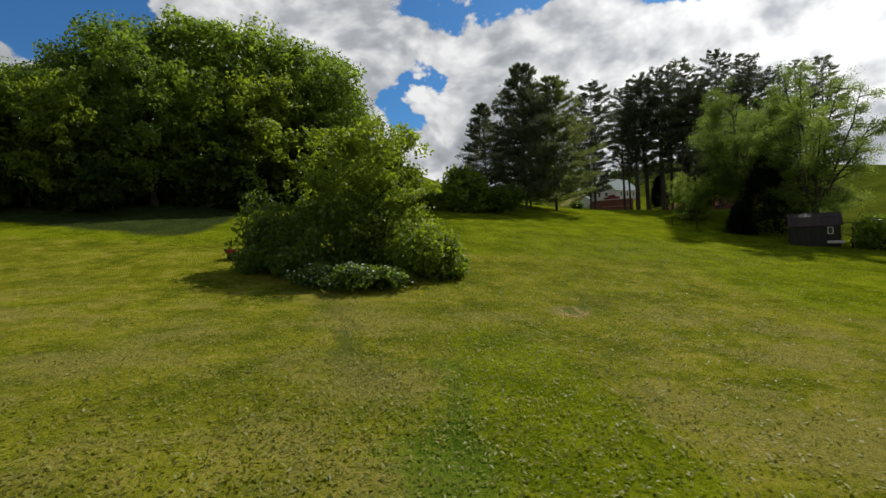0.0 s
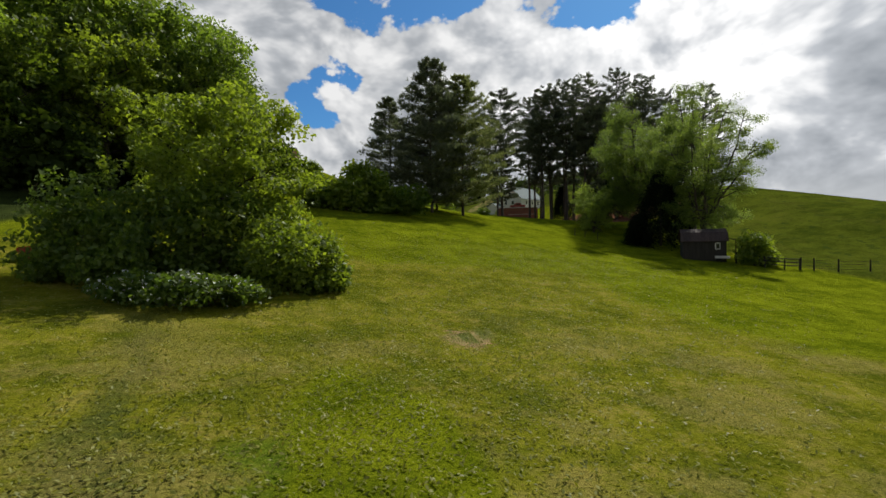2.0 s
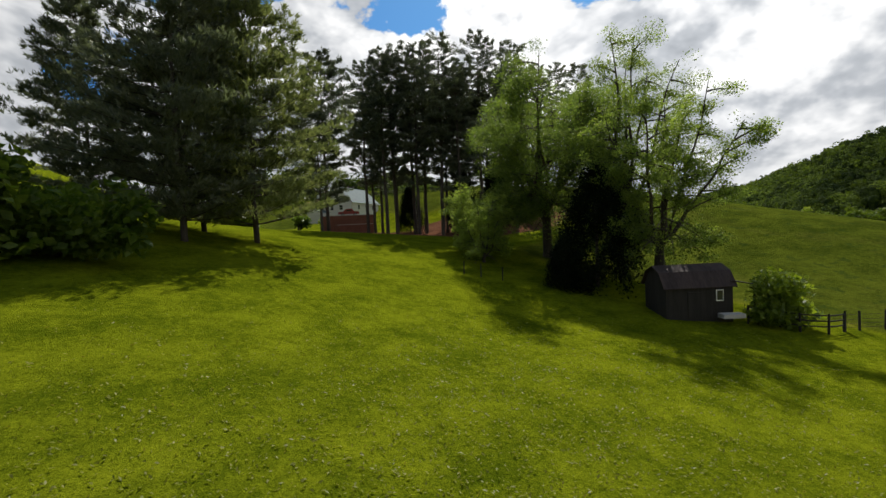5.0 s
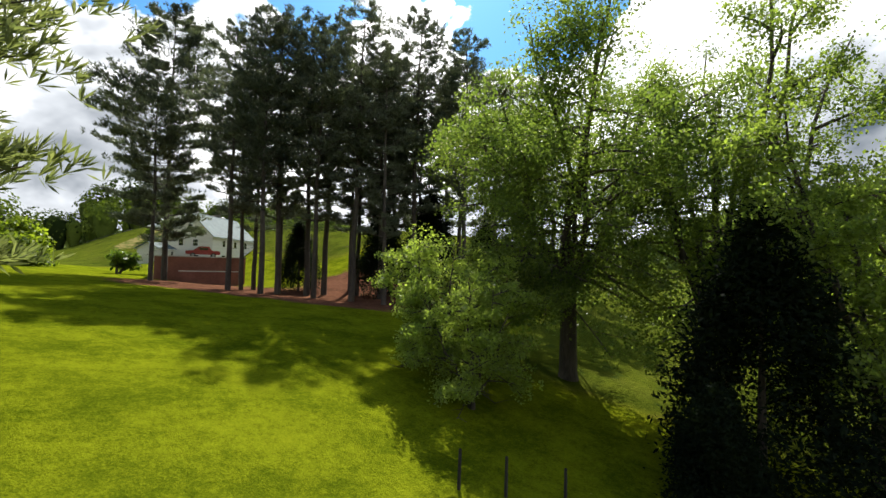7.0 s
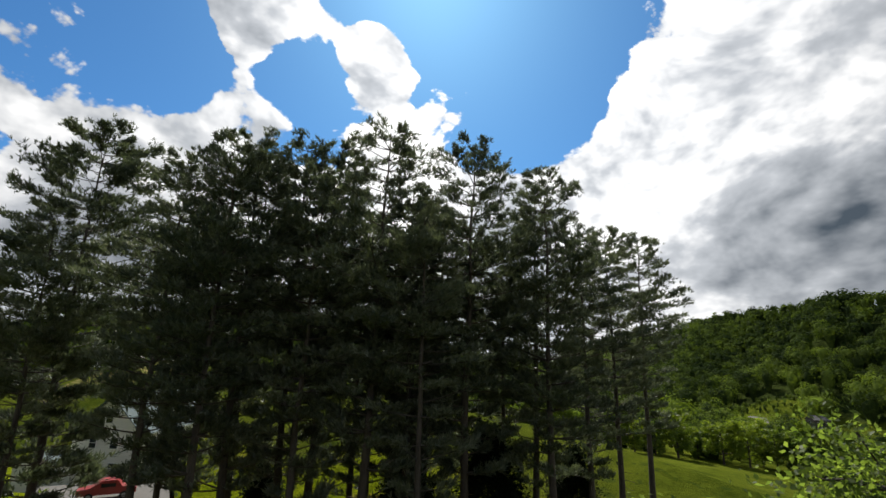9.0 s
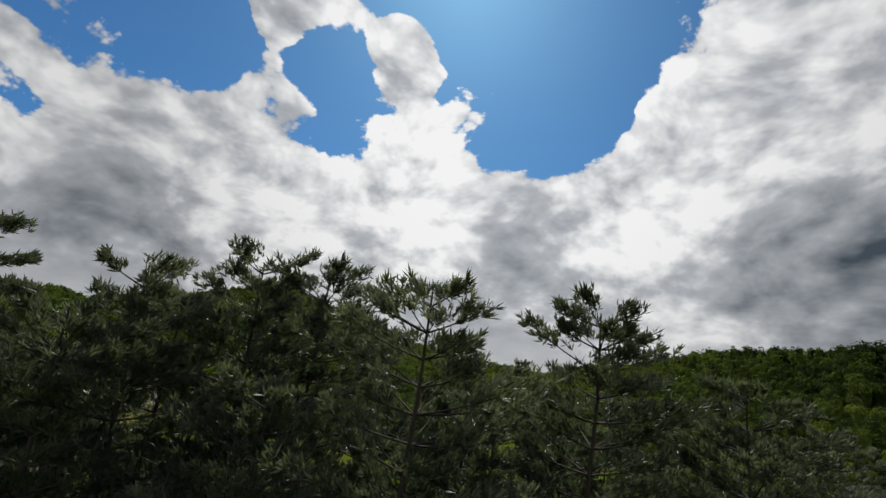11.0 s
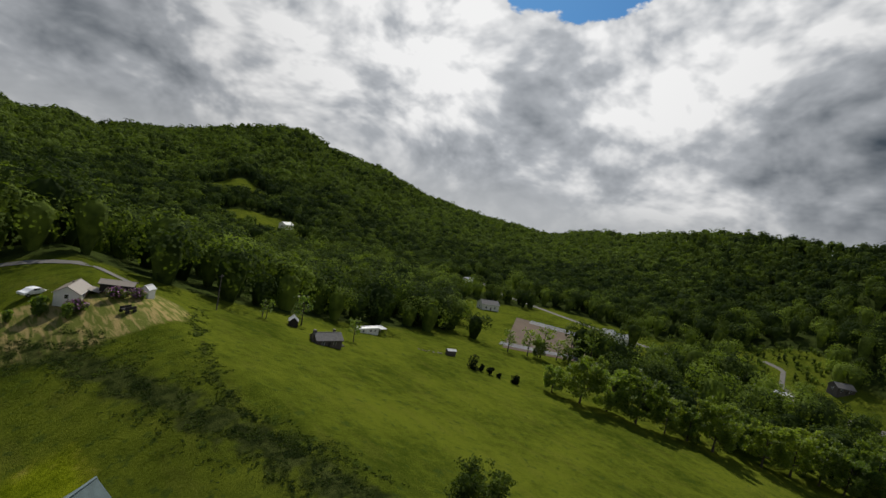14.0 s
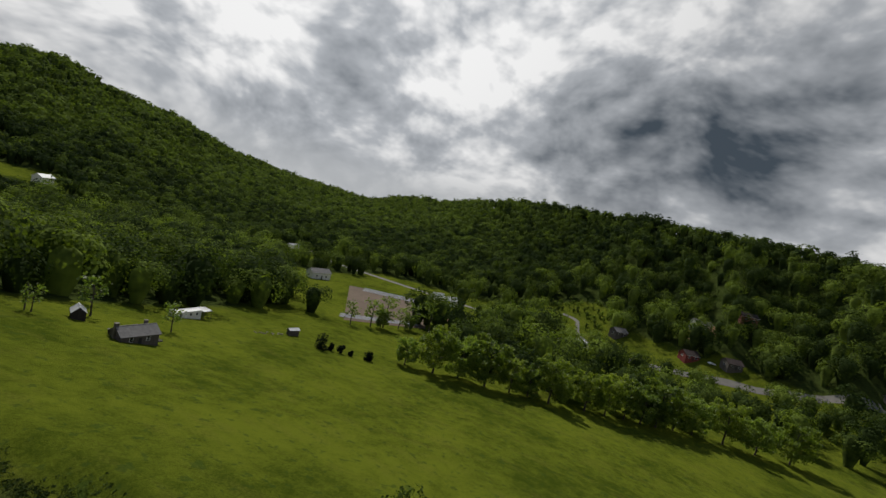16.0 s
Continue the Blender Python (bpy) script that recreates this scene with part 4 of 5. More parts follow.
# ---- buildings ----
SIDING = plain("siding_white", (0.62, 0.61, 0.56), 0.6, grain=6.0, vary=0.08, stretch=(0.3, 0.3, 4))
BRICK = plain("brick_wall", (0.20, 0.085, 0.06), 0.85, grain=5.0, vary=0.25)
SHINGLE = plain("shingle_grey", (0.12, 0.115, 0.11), 0.85, grain=8.0, vary=0.25, bump=0.5)
SHINGLE_TEAL = plain("shingle_grey_green", (0.10, 0.135, 0.135), 0.85, grain=8.0, vary=0.2, bump=0.5)
ROOF_TAN = plain("roof_metal_tan", (0.20, 0.168, 0.135), 0.5, grain=4.0, vary=0.1, stretch=(6, 0.3, 1))
ROOF_PALE = plain("roof_metal_pale", (0.40, 0.40, 0.40), 0.45, grain=4.0, vary=0.12, stretch=(6, 0.3, 1))
# RUST and BOARD_DARK are darkened to carry the tree shade on the shed
RUST = plain("roof_metal_rusty", (0.042, 0.029, 0.025), 0.8, grain=3.0, vary=0.5, stretch=(5, 0.4, 1))
BOARD = plain("boards_weathered", (0.08, 0.07, 0.06), 0.9, grain=5.0, vary=0.35, bump=0.6, stretch=(6, 6, 0.4))
BOARD_DARK = plain("boards_dark", (0.026, 0.023, 0.019), 0.9, grain=5.0, vary=0.35, bump=0.6, stretch=(6, 6, 0.4))
BOARD_RED = plain("boards_red", (0.17, 0.035, 0.028), 0.8, grain=5.0, vary=0.3, stretch=(6, 6, 0.4))
GLASS = plain("window_glass", (0.02, 0.024, 0.028), 0.12, grain=1.0, vary=0.1, bump=0.0, spec=0.6)
TRIM = plain("trim_white", (0.7, 0.7, 0.68), 0.5, vary=0.08)
RED = plain("paint_red", (0.28, 0.015, 0.015), 0.35, vary=0.15, spec=0.5)
WHITE = plain("paint_white", (0.75, 0.75, 0.74), 0.35, vary=0.08, spec=0.5)
DARK = plain("paint_black", (0.02, 0.02, 0.022), 0.5, vary=0.2)
RUBBER = plain("rubber", (0.018, 0.018, 0.018), 0.85, vary=0.2)
STEEL = plain("steel_grey", (0.3, 0.3, 0.3), 0.4, 0.6, vary=0.1)
CONCRETE = plain("concrete", (0.42, 0.40, 0.36), 0.85, grain=3.0, vary=0.15)
ASPHALT = plain("asphalt_worn", (0.115, 0.108, 0.095), 0.9, grain=2.0, vary=0.15)
CLAY = plain("soil_red", (0.192, 0.096, 0.056), 0.95, grain=0.6, vary=0.25, bump=0.6)
SOIL = plain("soil_brown", (0.085, 0.058, 0.036), 0.95, grain=0.6, vary=0.25, bump=0.6)
MULCH = plain("mulch_film", (0.11, 0.115, 0.12), 0.5, grain=1.5, vary=0.35)
BLOCK = plain("stone_chimney", (0.12, 0.105, 0.09), 0.9, grain=5.0, vary=0.35, bump=0.6)


def box(bm, cx, cy, cz, sx, sy, sz, turn=None):
    """A box with its centre and its sizes."""
    m = Matrix.Translation((cx, cy, cz)) @ (turn or Matrix.Identity(4)) @ Matrix.Diagonal((sx, sy, sz, 1))
    return bmesh.ops.create_cube(bm, size=1.0, matrix=m)["verts"]


def block(name, mat, parent, cx, cy, cz, sx, sy, sz, label="", turn=None, soft=0.0):
    bm = bmesh.new()
    box(bm, cx, cy, cz, sx, sy, sz, turn)
    if soft:
        bmesh.ops.bevel(bm, geom=bm.edges[:], offset=soft, segments=2, affect="EDGES")
    return part(name, bm, mat, parent, label)


def solid(name, mat, parent, outline, thick, axis="y", at=0.0, label=""):
    """A flat outline in x and z (axis y) or y and z (axis x), made thick."""
    bm = bmesh.new()
    pts = [(u, at - thick / 2, v) if axis == "y" else (at - thick / 2, u, v) for u, v in outline]
    face = bm.faces.new([bm.verts.new(p) for p in pts])
    out = bmesh.ops.extrude_face_region(bm, geom=[face])["geom"]
    bmesh.ops.translate(bm, vec=(0, thick, 0) if axis == "y" else (thick, 0, 0), verts=[g for g in out if isinstance(g, bmesh.types.BMVert)])
    return part(name, bm, mat, parent, label)


def slope(name, mat, parent, a, b, c, d, thick, label=""):
    """A roof slab over four corners."""
    bm = bmesh.new()
    low = [bm.verts.new(p) for p in (a, b, c, d)]
    top = [bm.verts.new((p[0], p[1], p[2] + thick)) for p in (a, b, c, d)]
    bm.faces.new(low), bm.faces.new(top)
    for k in range(4):
        bm.faces.new((low[k], low[(k + 1) % 4], top[(k + 1) % 4], top[k]))
    return part(name, bm, mat, parent, label)


def window(parent, side, u, z, w, h, length, width, frame=None):
    """A window in a wall: side s, n (long walls) or e, w (gable walls)."""
    f = frame or TRIM
    if side in "sn":
        y = (-1 if side == "s" else 1) * (width / 2 + 0.02)
        win = block("window", f, parent, u, y, z, w + 0.16, 0.07, h + 0.16)
        block("pane", GLASS, win, u, y * 1.0 + math.copysign(0.03, y), z, w, 0.04, h)
        block("glazing_bar", f, win, u, y + math.copysign(0.05, y), z, w, 0.03, 0.05)
    else:
        x = (1 if side == "e" else -1) * (length / 2 + 0.02)
        win = block("window", f, parent, x, u, z, 0.07, w + 0.16, h + 0.16)
        block("pane", GLASS, win, x + math.copysign(0.03, x), u, z, 0.04, w, h)
        block("glazing_bar", f, win, x + math.copysign(0.05, x), u, z, 0.03, w, 0.05)
    return win


def house(name, label, length, width, height, rise, wall, roof, windows=(), door=None, chimneys=(), over=0.45, base=1.2, category="house"):
    """A house with its ridge along x, walls, gables, two roof slopes, windows and chimneys."""
    root = new(name)
    L, W, t = length / 2, width / 2, 0.2
    for s in (-1, 1):
        block("wall", wall, root, 0, s * (W - t / 2), (height - base) / 2, length, t, height + base)
        solid("gable_wall", wall, root, [(-W + t, -base), (W - t, -base), (W - t, height), (0, height + rise), (-W + t, height)], t, "x", s * (L - t / 2))
        k = rise / W
        slope("roof_slope", roof, root, (-L - over, s * (W + over), height - k * over), (L + over, s * (W + over), height - k * over), (L + over, 0, height + rise), (-L - over, 0, height + rise), 0.16)
        block("fascia", TRIM if wall is not BOARD and wall is not BOARD_DARK else wall, root, 0, s * (W + over), height - k * over, length + 2 * over, 0.05, 0.2)
    block("ridge_cap", roof, root, 0, 0, height + rise + 0.15, length + 2 * over, 0.3, 0.08)
    for spec in windows:
        window(root, *spec, length, width)
    if door:
        side, u, w, h, mat = door
        y = (-1 if side == "s" else 1) * (W + 0.03)
        d = block("door", mat, root, u, y, h / 2, w, 0.08, h) if side in "sn" else block("door", mat, root, (1 if side == "e" else -1) * (L + 0.03), u, h / 2, 0.08, w, h)
    for x, y, w, top in chimneys:
        c = block("chimney", BLOCK, root, x, y, top / 2 - base / 2, w, w * 0.8, top + base)
        block("chimney_cap", BLOCK, c, x, y, top + 0.06, w * 1.15, w * 0.95, 0.14)
    return tagged(root, label, category)


def put(ob, x, y, turn=0.0, lift=0.0, z=None, size=1.0):
    ob.matrix_basis = pose(x, y, (float(land(x, y)) if z is None else z) + lift, 0, 0, turn) @ Matrix.Diagonal((size, size, size, 1))
    return ob


def car(name, label, paint, truck=False):
    root = new(name)
    bm = bmesh.new()
    prof = [(-2.3, 0.45), (-2.35, 0.95), (-1.3, 1.05), (-0.6, 1.62), (0.75, 1.65), (1.1, 1.08), (2.25, 0.98), (2.3, 0.45)] if truck else [(-2.1, 0.4), (-2.15, 0.85), (-1.3, 0.95), (-0.6, 1.42), (0.9, 1.42), (1.6, 0.95), (2.05, 0.9), (2.1, 0.4)]
    face = bm.faces.new([bm.verts.new((x, -0.85, z)) for x, z in prof])
    out = bmesh.ops.extrude_face_region(bm, geom=[face])["geom"]
    bmesh.ops.translate(bm, vec=(0, 1.7, 0), verts=[g for g in out if isinstance(g, bmesh.types.BMVert)])
    bmesh.ops.bevel(bm, geom=bm.edges[:], offset=0.07, segments=2, affect="EDGES")
    part("body", bm, paint, root)
    block("side_glass", GLASS, root, 0.05, 0, 1.25, 1.15, 1.73, 0.32)
    for x in (-1.35, 1.35):
        for y in (-0.82, 0.82):
            bm = bmesh.new()
            bmesh.ops.create_cone(bm, cap_ends=True, segments=16, radius1=0.34, radius2=0.34, depth=0.22, matrix=Matrix.Translation((x, y, 0.34)) @ Matrix.Rotation(math.pi / 2, 4, "X"))
            wheel = part("wheel", bm, RUBBER, root)
            bm = bmesh.new()
            bmesh.ops.create_cone(bm, cap_ends=True, segments=12, radius1=0.2, radius2=0.2, depth=0.24, matrix=Matrix.Translation((x, y, 0.34)) @ Matrix.Rotation(math.pi / 2, 4, "X"))
            part("rim", bm, STEEL, wheel)
    return tagged(root, label, "truck" if truck else "car")


# the old shed and its fence
shed = new("old_shed")
for s in (-1, 1):
    block("wall", BOARD_DARK, shed, 0, s * 1.75, 0.9, 5.0, 0.12, 2.9)
    solid("gable_wall", BOARD_DARK, shed, [(-1.7, -0.5), (1.7, -0.5), (1.7, 2.3), (1.15, 3.2), (0, 3.65), (-1.15, 3.2), (-1.7, 2.3)], 0.12, "x", s * 2.44)
    slope("roof_slope", RUST, shed, (-2.75, s * 2.0, 2.1), (2.75, s * 2.0, 2.1), (2.75, s * 1.15, 3.24), (-2.75, s * 1.15, 3.24), 0.06, "rusty lower roof sheet")
    slope("roof_slope", RUST, shed, (-2.75, s * 1.15, 3.24), (2.75, s * 1.15, 3.24), (2.75, 0, 3.7), (-2.75, 0, 3.7), 0.06)
slope("lean_to_roof", RUST, shed, (2.4, -1.9, 2.5), (4.3, -1.9, 2.15), (4.3, 1.6, 2.15), (2.4, 1.6, 2.5), 0.06)
for y in (-1.75, 1.5):
    block("post", BOARD_DARK, shed, 4.15, y, 0.9, 0.12, 0.12, 2.6)
win = block("window", TRIM, shed, 1.5, -1.83, 1.5, 0.55, 0.06, 0.85, "white-framed shed window")
block("pane", GLASS, win, 1.5, -1.87, 1.5, 0.42, 0.04, 0.72)
block("door", BOARD_DARK, shed, -0.4, -1.84, 0.85, 1.0, 0.06, 1.9)
block("step", CONCRETE, shed, 1.9, -2.6, 0.1, 1.6, 0.8, 0.3)
put(tagged(shed, "small weathered wooden shed with a rusty metal roof", "shed"), 48.8, 58.0, -35, 0.2)


def post_fence(name, label, line, height, rails, mat=None):
    """A fence of round posts along a line, with level rails."""
    root = new(name)
    z0 = float(land(*line[0]))
    root.matrix_basis = pose(line[0][0], line[0][1], z0)
    spots = [Vector((x - line[0][0], y - line[0][1], float(land(x, y)) - z0)) for x, y in line]
    for k, p in enumerate(spots):
        s = Soup()
        lean = 0.03 * math.sin(k * 2.1)
        s.tube([p + Vector((0, 0, -0.4)), p + Vector((lean, lean, height * (1 + 0.08 * math.sin(k * 3.3))))], [0.09, 0.075], 7)
        child("post", s.mesh("post", mat or BOARD_DARK, True), root)
    for a, b in zip(spots[:-1], spots[1:]):
        for r in rails:
            s = Soup()
            s.tube([a + Vector((0, 0, r)), (a + b) / 2 + Vector((0, 0, r - 0.03)), b + Vector((0, 0, r))], [0.055 if len(rails) < 4 else 0.012] * 3, 5)
            child("rail", s.mesh("rail", mat or BOARD_DARK), root)
    return tagged(root, label, "fence")


post_fence("rail_fence", "dark wooden rail fence beside the old shed", [(50.6, 54.4), (52.0, 51.6), (53.6, 50.4), (55.4, 50.0)], 1.4, (0.5, 0.9, 1.3))
post_fence("wire_fence", "wire fence on wooden posts along the pasture", [(55.6, 50.0), (57.0, 49.5), (59.6, 48.6), (63.2, 47.6), (67, 46.6), (72, 45.0), (78, 43.0)], 1.5, (0.3, 0.6, 0.9, 1.25))
for x, y in [(38.6, 73.4), (39.8, 72.4), (41.2, 71.0)]:
    s = Soup()
    s.tube([(0, 0, -0.3), (0.04, 0.02, 0.6), (0.1, 0.05, 1.25)], [0.06, 0.055, 0.05], 7)
    ob = new("fence_post", s.mesh("fence_post", BOARD_DARK, True))
    ob.matrix_basis = pose(x, y, float(land(x, y)))
    tagged(ob, "leaning dark wooden fence post in the grass", "fence post", group="posts in the lawn")

# red riding mower behind the thicket
mower = new("riding_mower")
block("hood", RED, mower, 0.55, 0, 0.62, 0.8, 0.6, 0.4, soft=0.08)
block("chassis", DARK, mower, 0.0, 0, 0.4, 1.7, 0.55, 0.14, soft=0.03)
block("fender", RED, mower, -0.5, 0, 0.62, 0.75, 0.95, 0.1, soft=0.04)
block("seat", DARK, mower, -0.45, 0, 0.8, 0.42, 0.45, 0.12, soft=0.04)
block("backrest", DARK, mower, -0.68, 0, 1.02, 0.1, 0.45, 0.42, soft=0.04)
block("deck", RED, mower, 0.05, 0, 0.2, 0.8, 1.15, 0.14, soft=0.05)
s = Soup()
s.tube([(0.25, 0, 0.75), (0.05, 0, 1.02)], [0.025, 0.025], 6)
child("steering_column", s.mesh("steering_column", DARK), mower)
for x, r, wd in ((0.65, 0.2, 0.16), (-0.5, 0.29, 0.24)):
    for y in (-0.45, 0.45):
        bm = bmesh.new()
        bmesh.ops.create_cone(bm, cap_ends=True, segments=16, radius1=r, radius2=r, depth=wd, matrix=Matrix.Translation((x, y, r)) @ Matrix.Rotation(math.pi / 2, 4, "X"))
        part("wheel", bm, RUBBER, mower)
put(tagged(mower, "red riding mower parked behind the thicket", "mower"), -16.6, 37.9, 200)

# the brick house on the hill
h = house("brick_house", "low red brick house with a grey roof on the hill", 15, 8, 2.7, 1.7, BRICK, SHINGLE, [("s", 3.0, 1.6, 1.6, 1.1), ("s", 5.2, 1.6, 0.9, 1.1), ("s", -1.0, 1.6, 1.2, 1.1), ("e", 1.5, 1.6, 1.2, 1.1)], ("s", 0.8, 0.95, 2.05, TRIM))
slope("porch_roof", TRIM, h, (-9.5, -6.2, 2.5), (-1.5, -6.2, 2.5), (-1.5, -3.6, 2.9), (-9.5, -3.6, 2.9), 0.14)
for x in (-9.2, -6.6, -4.0, -1.8):
    block("porch_post", TRIM, h, x, -6.0, 0.9, 0.12, 0.12, 3.2)
put(h, -15.5, 141, -12)
put(car("parked_car", "white car parked by the brick house", WHITE), -4.5, 137, 10)
a = shrub("azalea_bush", "pink flowering azalea bush by the drive", [(0, 0, 0.8, 1.4, 0.9)], 900, 0.22, LEAF, 75, extra=(BLOOM, 0.7, 0.22))
stand(a, -2.0, 136)

# the white house behind the pines, its terrace and truck
h = house("white_house", "white two-storey house with a grey-green shingle roof", 19, 9.5, 6.6, 4.6, SIDING, SHINGLE_TEAL,
          [("w", -1.2, 5.0, 1.0, 1.3), ("w", 1.8, 5.0, 0.9, 1.3), ("w", 0, 8.2, 0.9, 1.1), ("w", -1.5, 1.8, 1.1, 1.3), ("s", -5, 5.0, 1.0, 1.3), ("s", 0, 5.0, 1.0, 1.3), ("s", 5, 5.0, 1.0, 1.3), ("s", -5, 1.9, 1.4, 1.3), ("s", 4, 1.9, 1.4, 1.3)], ("s", 0, 1.0, 2.1, BOARD_RED), [(3, 1.0, 0.9, 12.0)], base=2.0)
for x in (-1.5, 4.5):
    solid("dormer_wall", SIDING, h, [(-1.3, 7.2), (1.3, 7.2), (1.3, 9.0), (0, 10.3), (-1.3, 9.0)], 3.0, "y", 3.0 if x > 0 else 3.0).matrix_basis = Matrix.Translation((x, 0, 0))
    for s in (-1, 1):
        slope("dormer_roof", SHINGLE_TEAL, h, (x + s * 1.6, 1.2, 8.8), (x + s * 1.6, 4.8, 8.8), (x, 4.8, 10.4), (x, 1.2, 10.4), 0.12)
put(h, 64.9, 155.6, 39, z=12.9, size=0.85)
h = house("garage", "low white garage beside the white house", 7, 6, 2.8, 1.6, SIDING, SHINGLE_TEAL, [("s", 2.2, 1.5, 0.9, 1.0)], ("s", -1.2, 2.4, 2.1, TRIM), base=1.5, category="garage")
put(h, 53.4, 150.2, 39, z=14.2, size=0.6)
terrace = new("brick_terrace")
block("retaining_wall", BRICK, terrace, 0, 0, 0.0, 11.5, 0.4, 4.0, "red brick retaining wall")
block("coping", CONCRETE, terrace, 0, 0, 2.07, 11.7, 0.6, 0.14)
block("paving", ASPHALT, terrace, 0, 5.4, 1.9, 11.5, 10.4, 0.2)
block("side_wall", BRICK, terrace, 5.55, 5.3, 0.0, 0.4, 10.6, 4.0)
block("low_wall", BRICK, terrace, 1.0, -2.2, -1.2, 7.4, 0.4, 2.4, "low red brick garden wall")
block("low_coping", CONCRETE, terrace, 1.0, -2.2, 0.06, 7.6, 0.55, 0.12)
terrace.matrix_basis = pose(54.0, 133.4, 12.4, 0, 0, -20)
tagged(terrace, "red brick retaining wall holding a paved terrace", "terrace")
truck = car("pickup_truck", "red pickup truck parked on the terrace", RED, True)
truck.matrix_basis = pose(55.5, 136.8, 14.42, 0, 0, -20)

for x, y, k in [(52.0, 143.0, 1.6), (57.5, 140.5, 1.3), (60.5, 139.5, 1.4), (47.0, 146.0, 1.8)]:
    a = shrub("garden_bush", "dark green bush in front of the white house", [(0, 0, 1.1, 1.3, 1.2), (1.0, 0.3, 0.9, 1.0, 1.0)], 900, 0.24, LEAF, 79)
    stand(a, x, y, 0, k)

# ---- the pasture: farmyard, cabin, ruin ----
h = house("farm_house", "cream farmhouse with a tan metal roof", 12, 7.5, 3.0, 2.3, SIDING, ROOF_TAN, [("w", 0, 1.7, 1.2, 1.4), ("s", -2, 1.7, 1.0, 1.3), ("s", 2.5, 1.7, 1.0, 1.3)], ("s", 0.4, 1.0, 2.1, BOARD_RED), [(0, 0.3, 0.6, 6.0)], base=2.0)
slope("porch_roof", ROOF_TAN, h, (0.5, -7.6, 2.3), (6.3, -7.6, 2.3), (6.3, -3.7, 3.1), (0.5, -3.7, 3.1), 0.12)
for x in (0.8, 3.4, 6.0):
    block("porch_post", BOARD, h, x, -7.3, 0.4, 0.16, 0.16, 3.8)
block("porch_floor", BOARD, h, 3.4, -5.6, -0.2, 5.8, 3.8, 0.25)
put(h, 79.0, 213.5, 62, 0.2, size=0.5)
h = house("carport_barn", "open-fronted barn with a pale tan metal roof", 10, 5, 2.9, 0.9, BOARD_DARK, ROOF_TAN, base=1.5, over=0.6, category="barn")
put(h, 85.6, 213.0, -28, size=0.52)
h = house("garden_shed", "small white garden shed", 2.6, 2.2, 2.1, 0.8, WHITE, ROOF_PALE, (), ("w", 0, 0.9, 1.8, TRIM), base=0.5, over=0.15, category="shed")
put(h, 90.0, 211.0, 40, size=0.8)
for x, y, k in [(84.5, 209.4, 1.0), (87.5, 208.4, 0.9), (78.6, 208.0, 0.95)]:
    a = shrub("rhododendron", "purple flowering rhododendron by the farm buildings", [(0, 0, 1.2, 1.8, 1.3), (1.2, 0.3, 1.0, 1.3, 1.1)], 900, 0.3, LEAF, 77, extra=(BLOOM, 0.8, 0.34))
    stand(a, x, y, 20, k)
for x, y, k in [(74.0, 211.0, 1.5), (77.0, 206.5, 1.1), (70.5, 212.5, 0.9)]:
    a = shrub("yard_bush", "dark green bush in the farmyard", [(0, 0, 1.1, 1.2, 1.2)], 700, 0.26, LEAF, 78)
    stand(a, x, y, 0, k)
put(car("parked_car", "white car parked behind the farmhouse", WHITE), 74.5, 220, 30)
cart = new("hay_cart")
block("bed", BOARD_DARK, cart, 0, 0, 0.7, 2.2, 1.2, 0.15)
block("side_board", BOARD_DARK, cart, 0, 0.58, 0.95, 2.2, 0.05, 0.4)
block("side_board", BOARD_DARK, cart, 0, -0.58, 0.95, 2.2, 0.05, 0.4)
for x in (-0.7, 0.7):
    for y in (-0.7, 0.7):
        bm = bmesh.new()
        bmesh.ops.create_cone(bm, cap_ends=True, segments=14, radius1=0.35, radius2=0.35, depth=0.16, matrix=Matrix.Translation((x, y, 0.35)) @ Matrix.Rotation(math.pi / 2, 4, "X"))
        part("wheel", bm, RUBBER, cart)
put(tagged(cart, "dark wooden cart standing in the mown yard", "cart"), 84.5, 202.2, 25)
for x, y, tall in [(106.6, 217.2, 8.5), (121, 222, 5.0)]:
    pole = new("utility_pole")
    s = Soup()
    s.tube([(0, 0, -0.5), (0, 0, tall)], [0.15, 0.11], 8)
    child("shaft", s.mesh("shaft", BOARD, True), pole)
    block("crossarm", BOARD, pole, 0, 0, tall - 0.5, 1.6, 0.1, 0.12)
    put(tagged(pole, "wooden utility pole standing in the pasture", "utility pole"), x, y, 30)
h = house("log_cabin", "small weathered cabin with a pale metal roof", 4.6, 3.6, 2.6, 1.6, BOARD_DARK, ROOF_PALE, (), ("s", 0.6, 0.9, 1.9, BOARD), base=1.0, over=0.25, category="cabin")
put(h, 128.5, 219.0, 60, size=0.64)
h = house("abandoned_house", "abandoned dark wooden farmhouse with a sagging grey roof", 10.5, 6.5, 2.8, 2.0, BOARD, SHINGLE, [("s", -2.5, 1.6, 0.9, 1.3), ("s", 2.2, 1.6, 0.9, 1.3), ("e", 0, 1.6, 0.9, 1.3)], ("s", 0, 1.0, 2.0, DARK), [(-5.2, 0.4, 1.1, 5.6), (3.2, 1.2, 0.9, 5.6)], base=1.2)
slope("shed_roof", SHINGLE, h, (-4.6, 3.0, 2.6), (2.0, 3.0, 2.6), (2.0, 6.4, 1.9), (-4.6, 6.4, 1.9), 0.12)
block("rear_wall", BOARD, h, -1.3, 6.1, 0.6, 6.0, 0.15, 3.0)
block("porch_floor", BOARD_DARK, h, 5.9, -1.5, 0.1, 1.8, 3.2, 0.25)
put(h, 129.5, 205.0, -12, size=0.64)
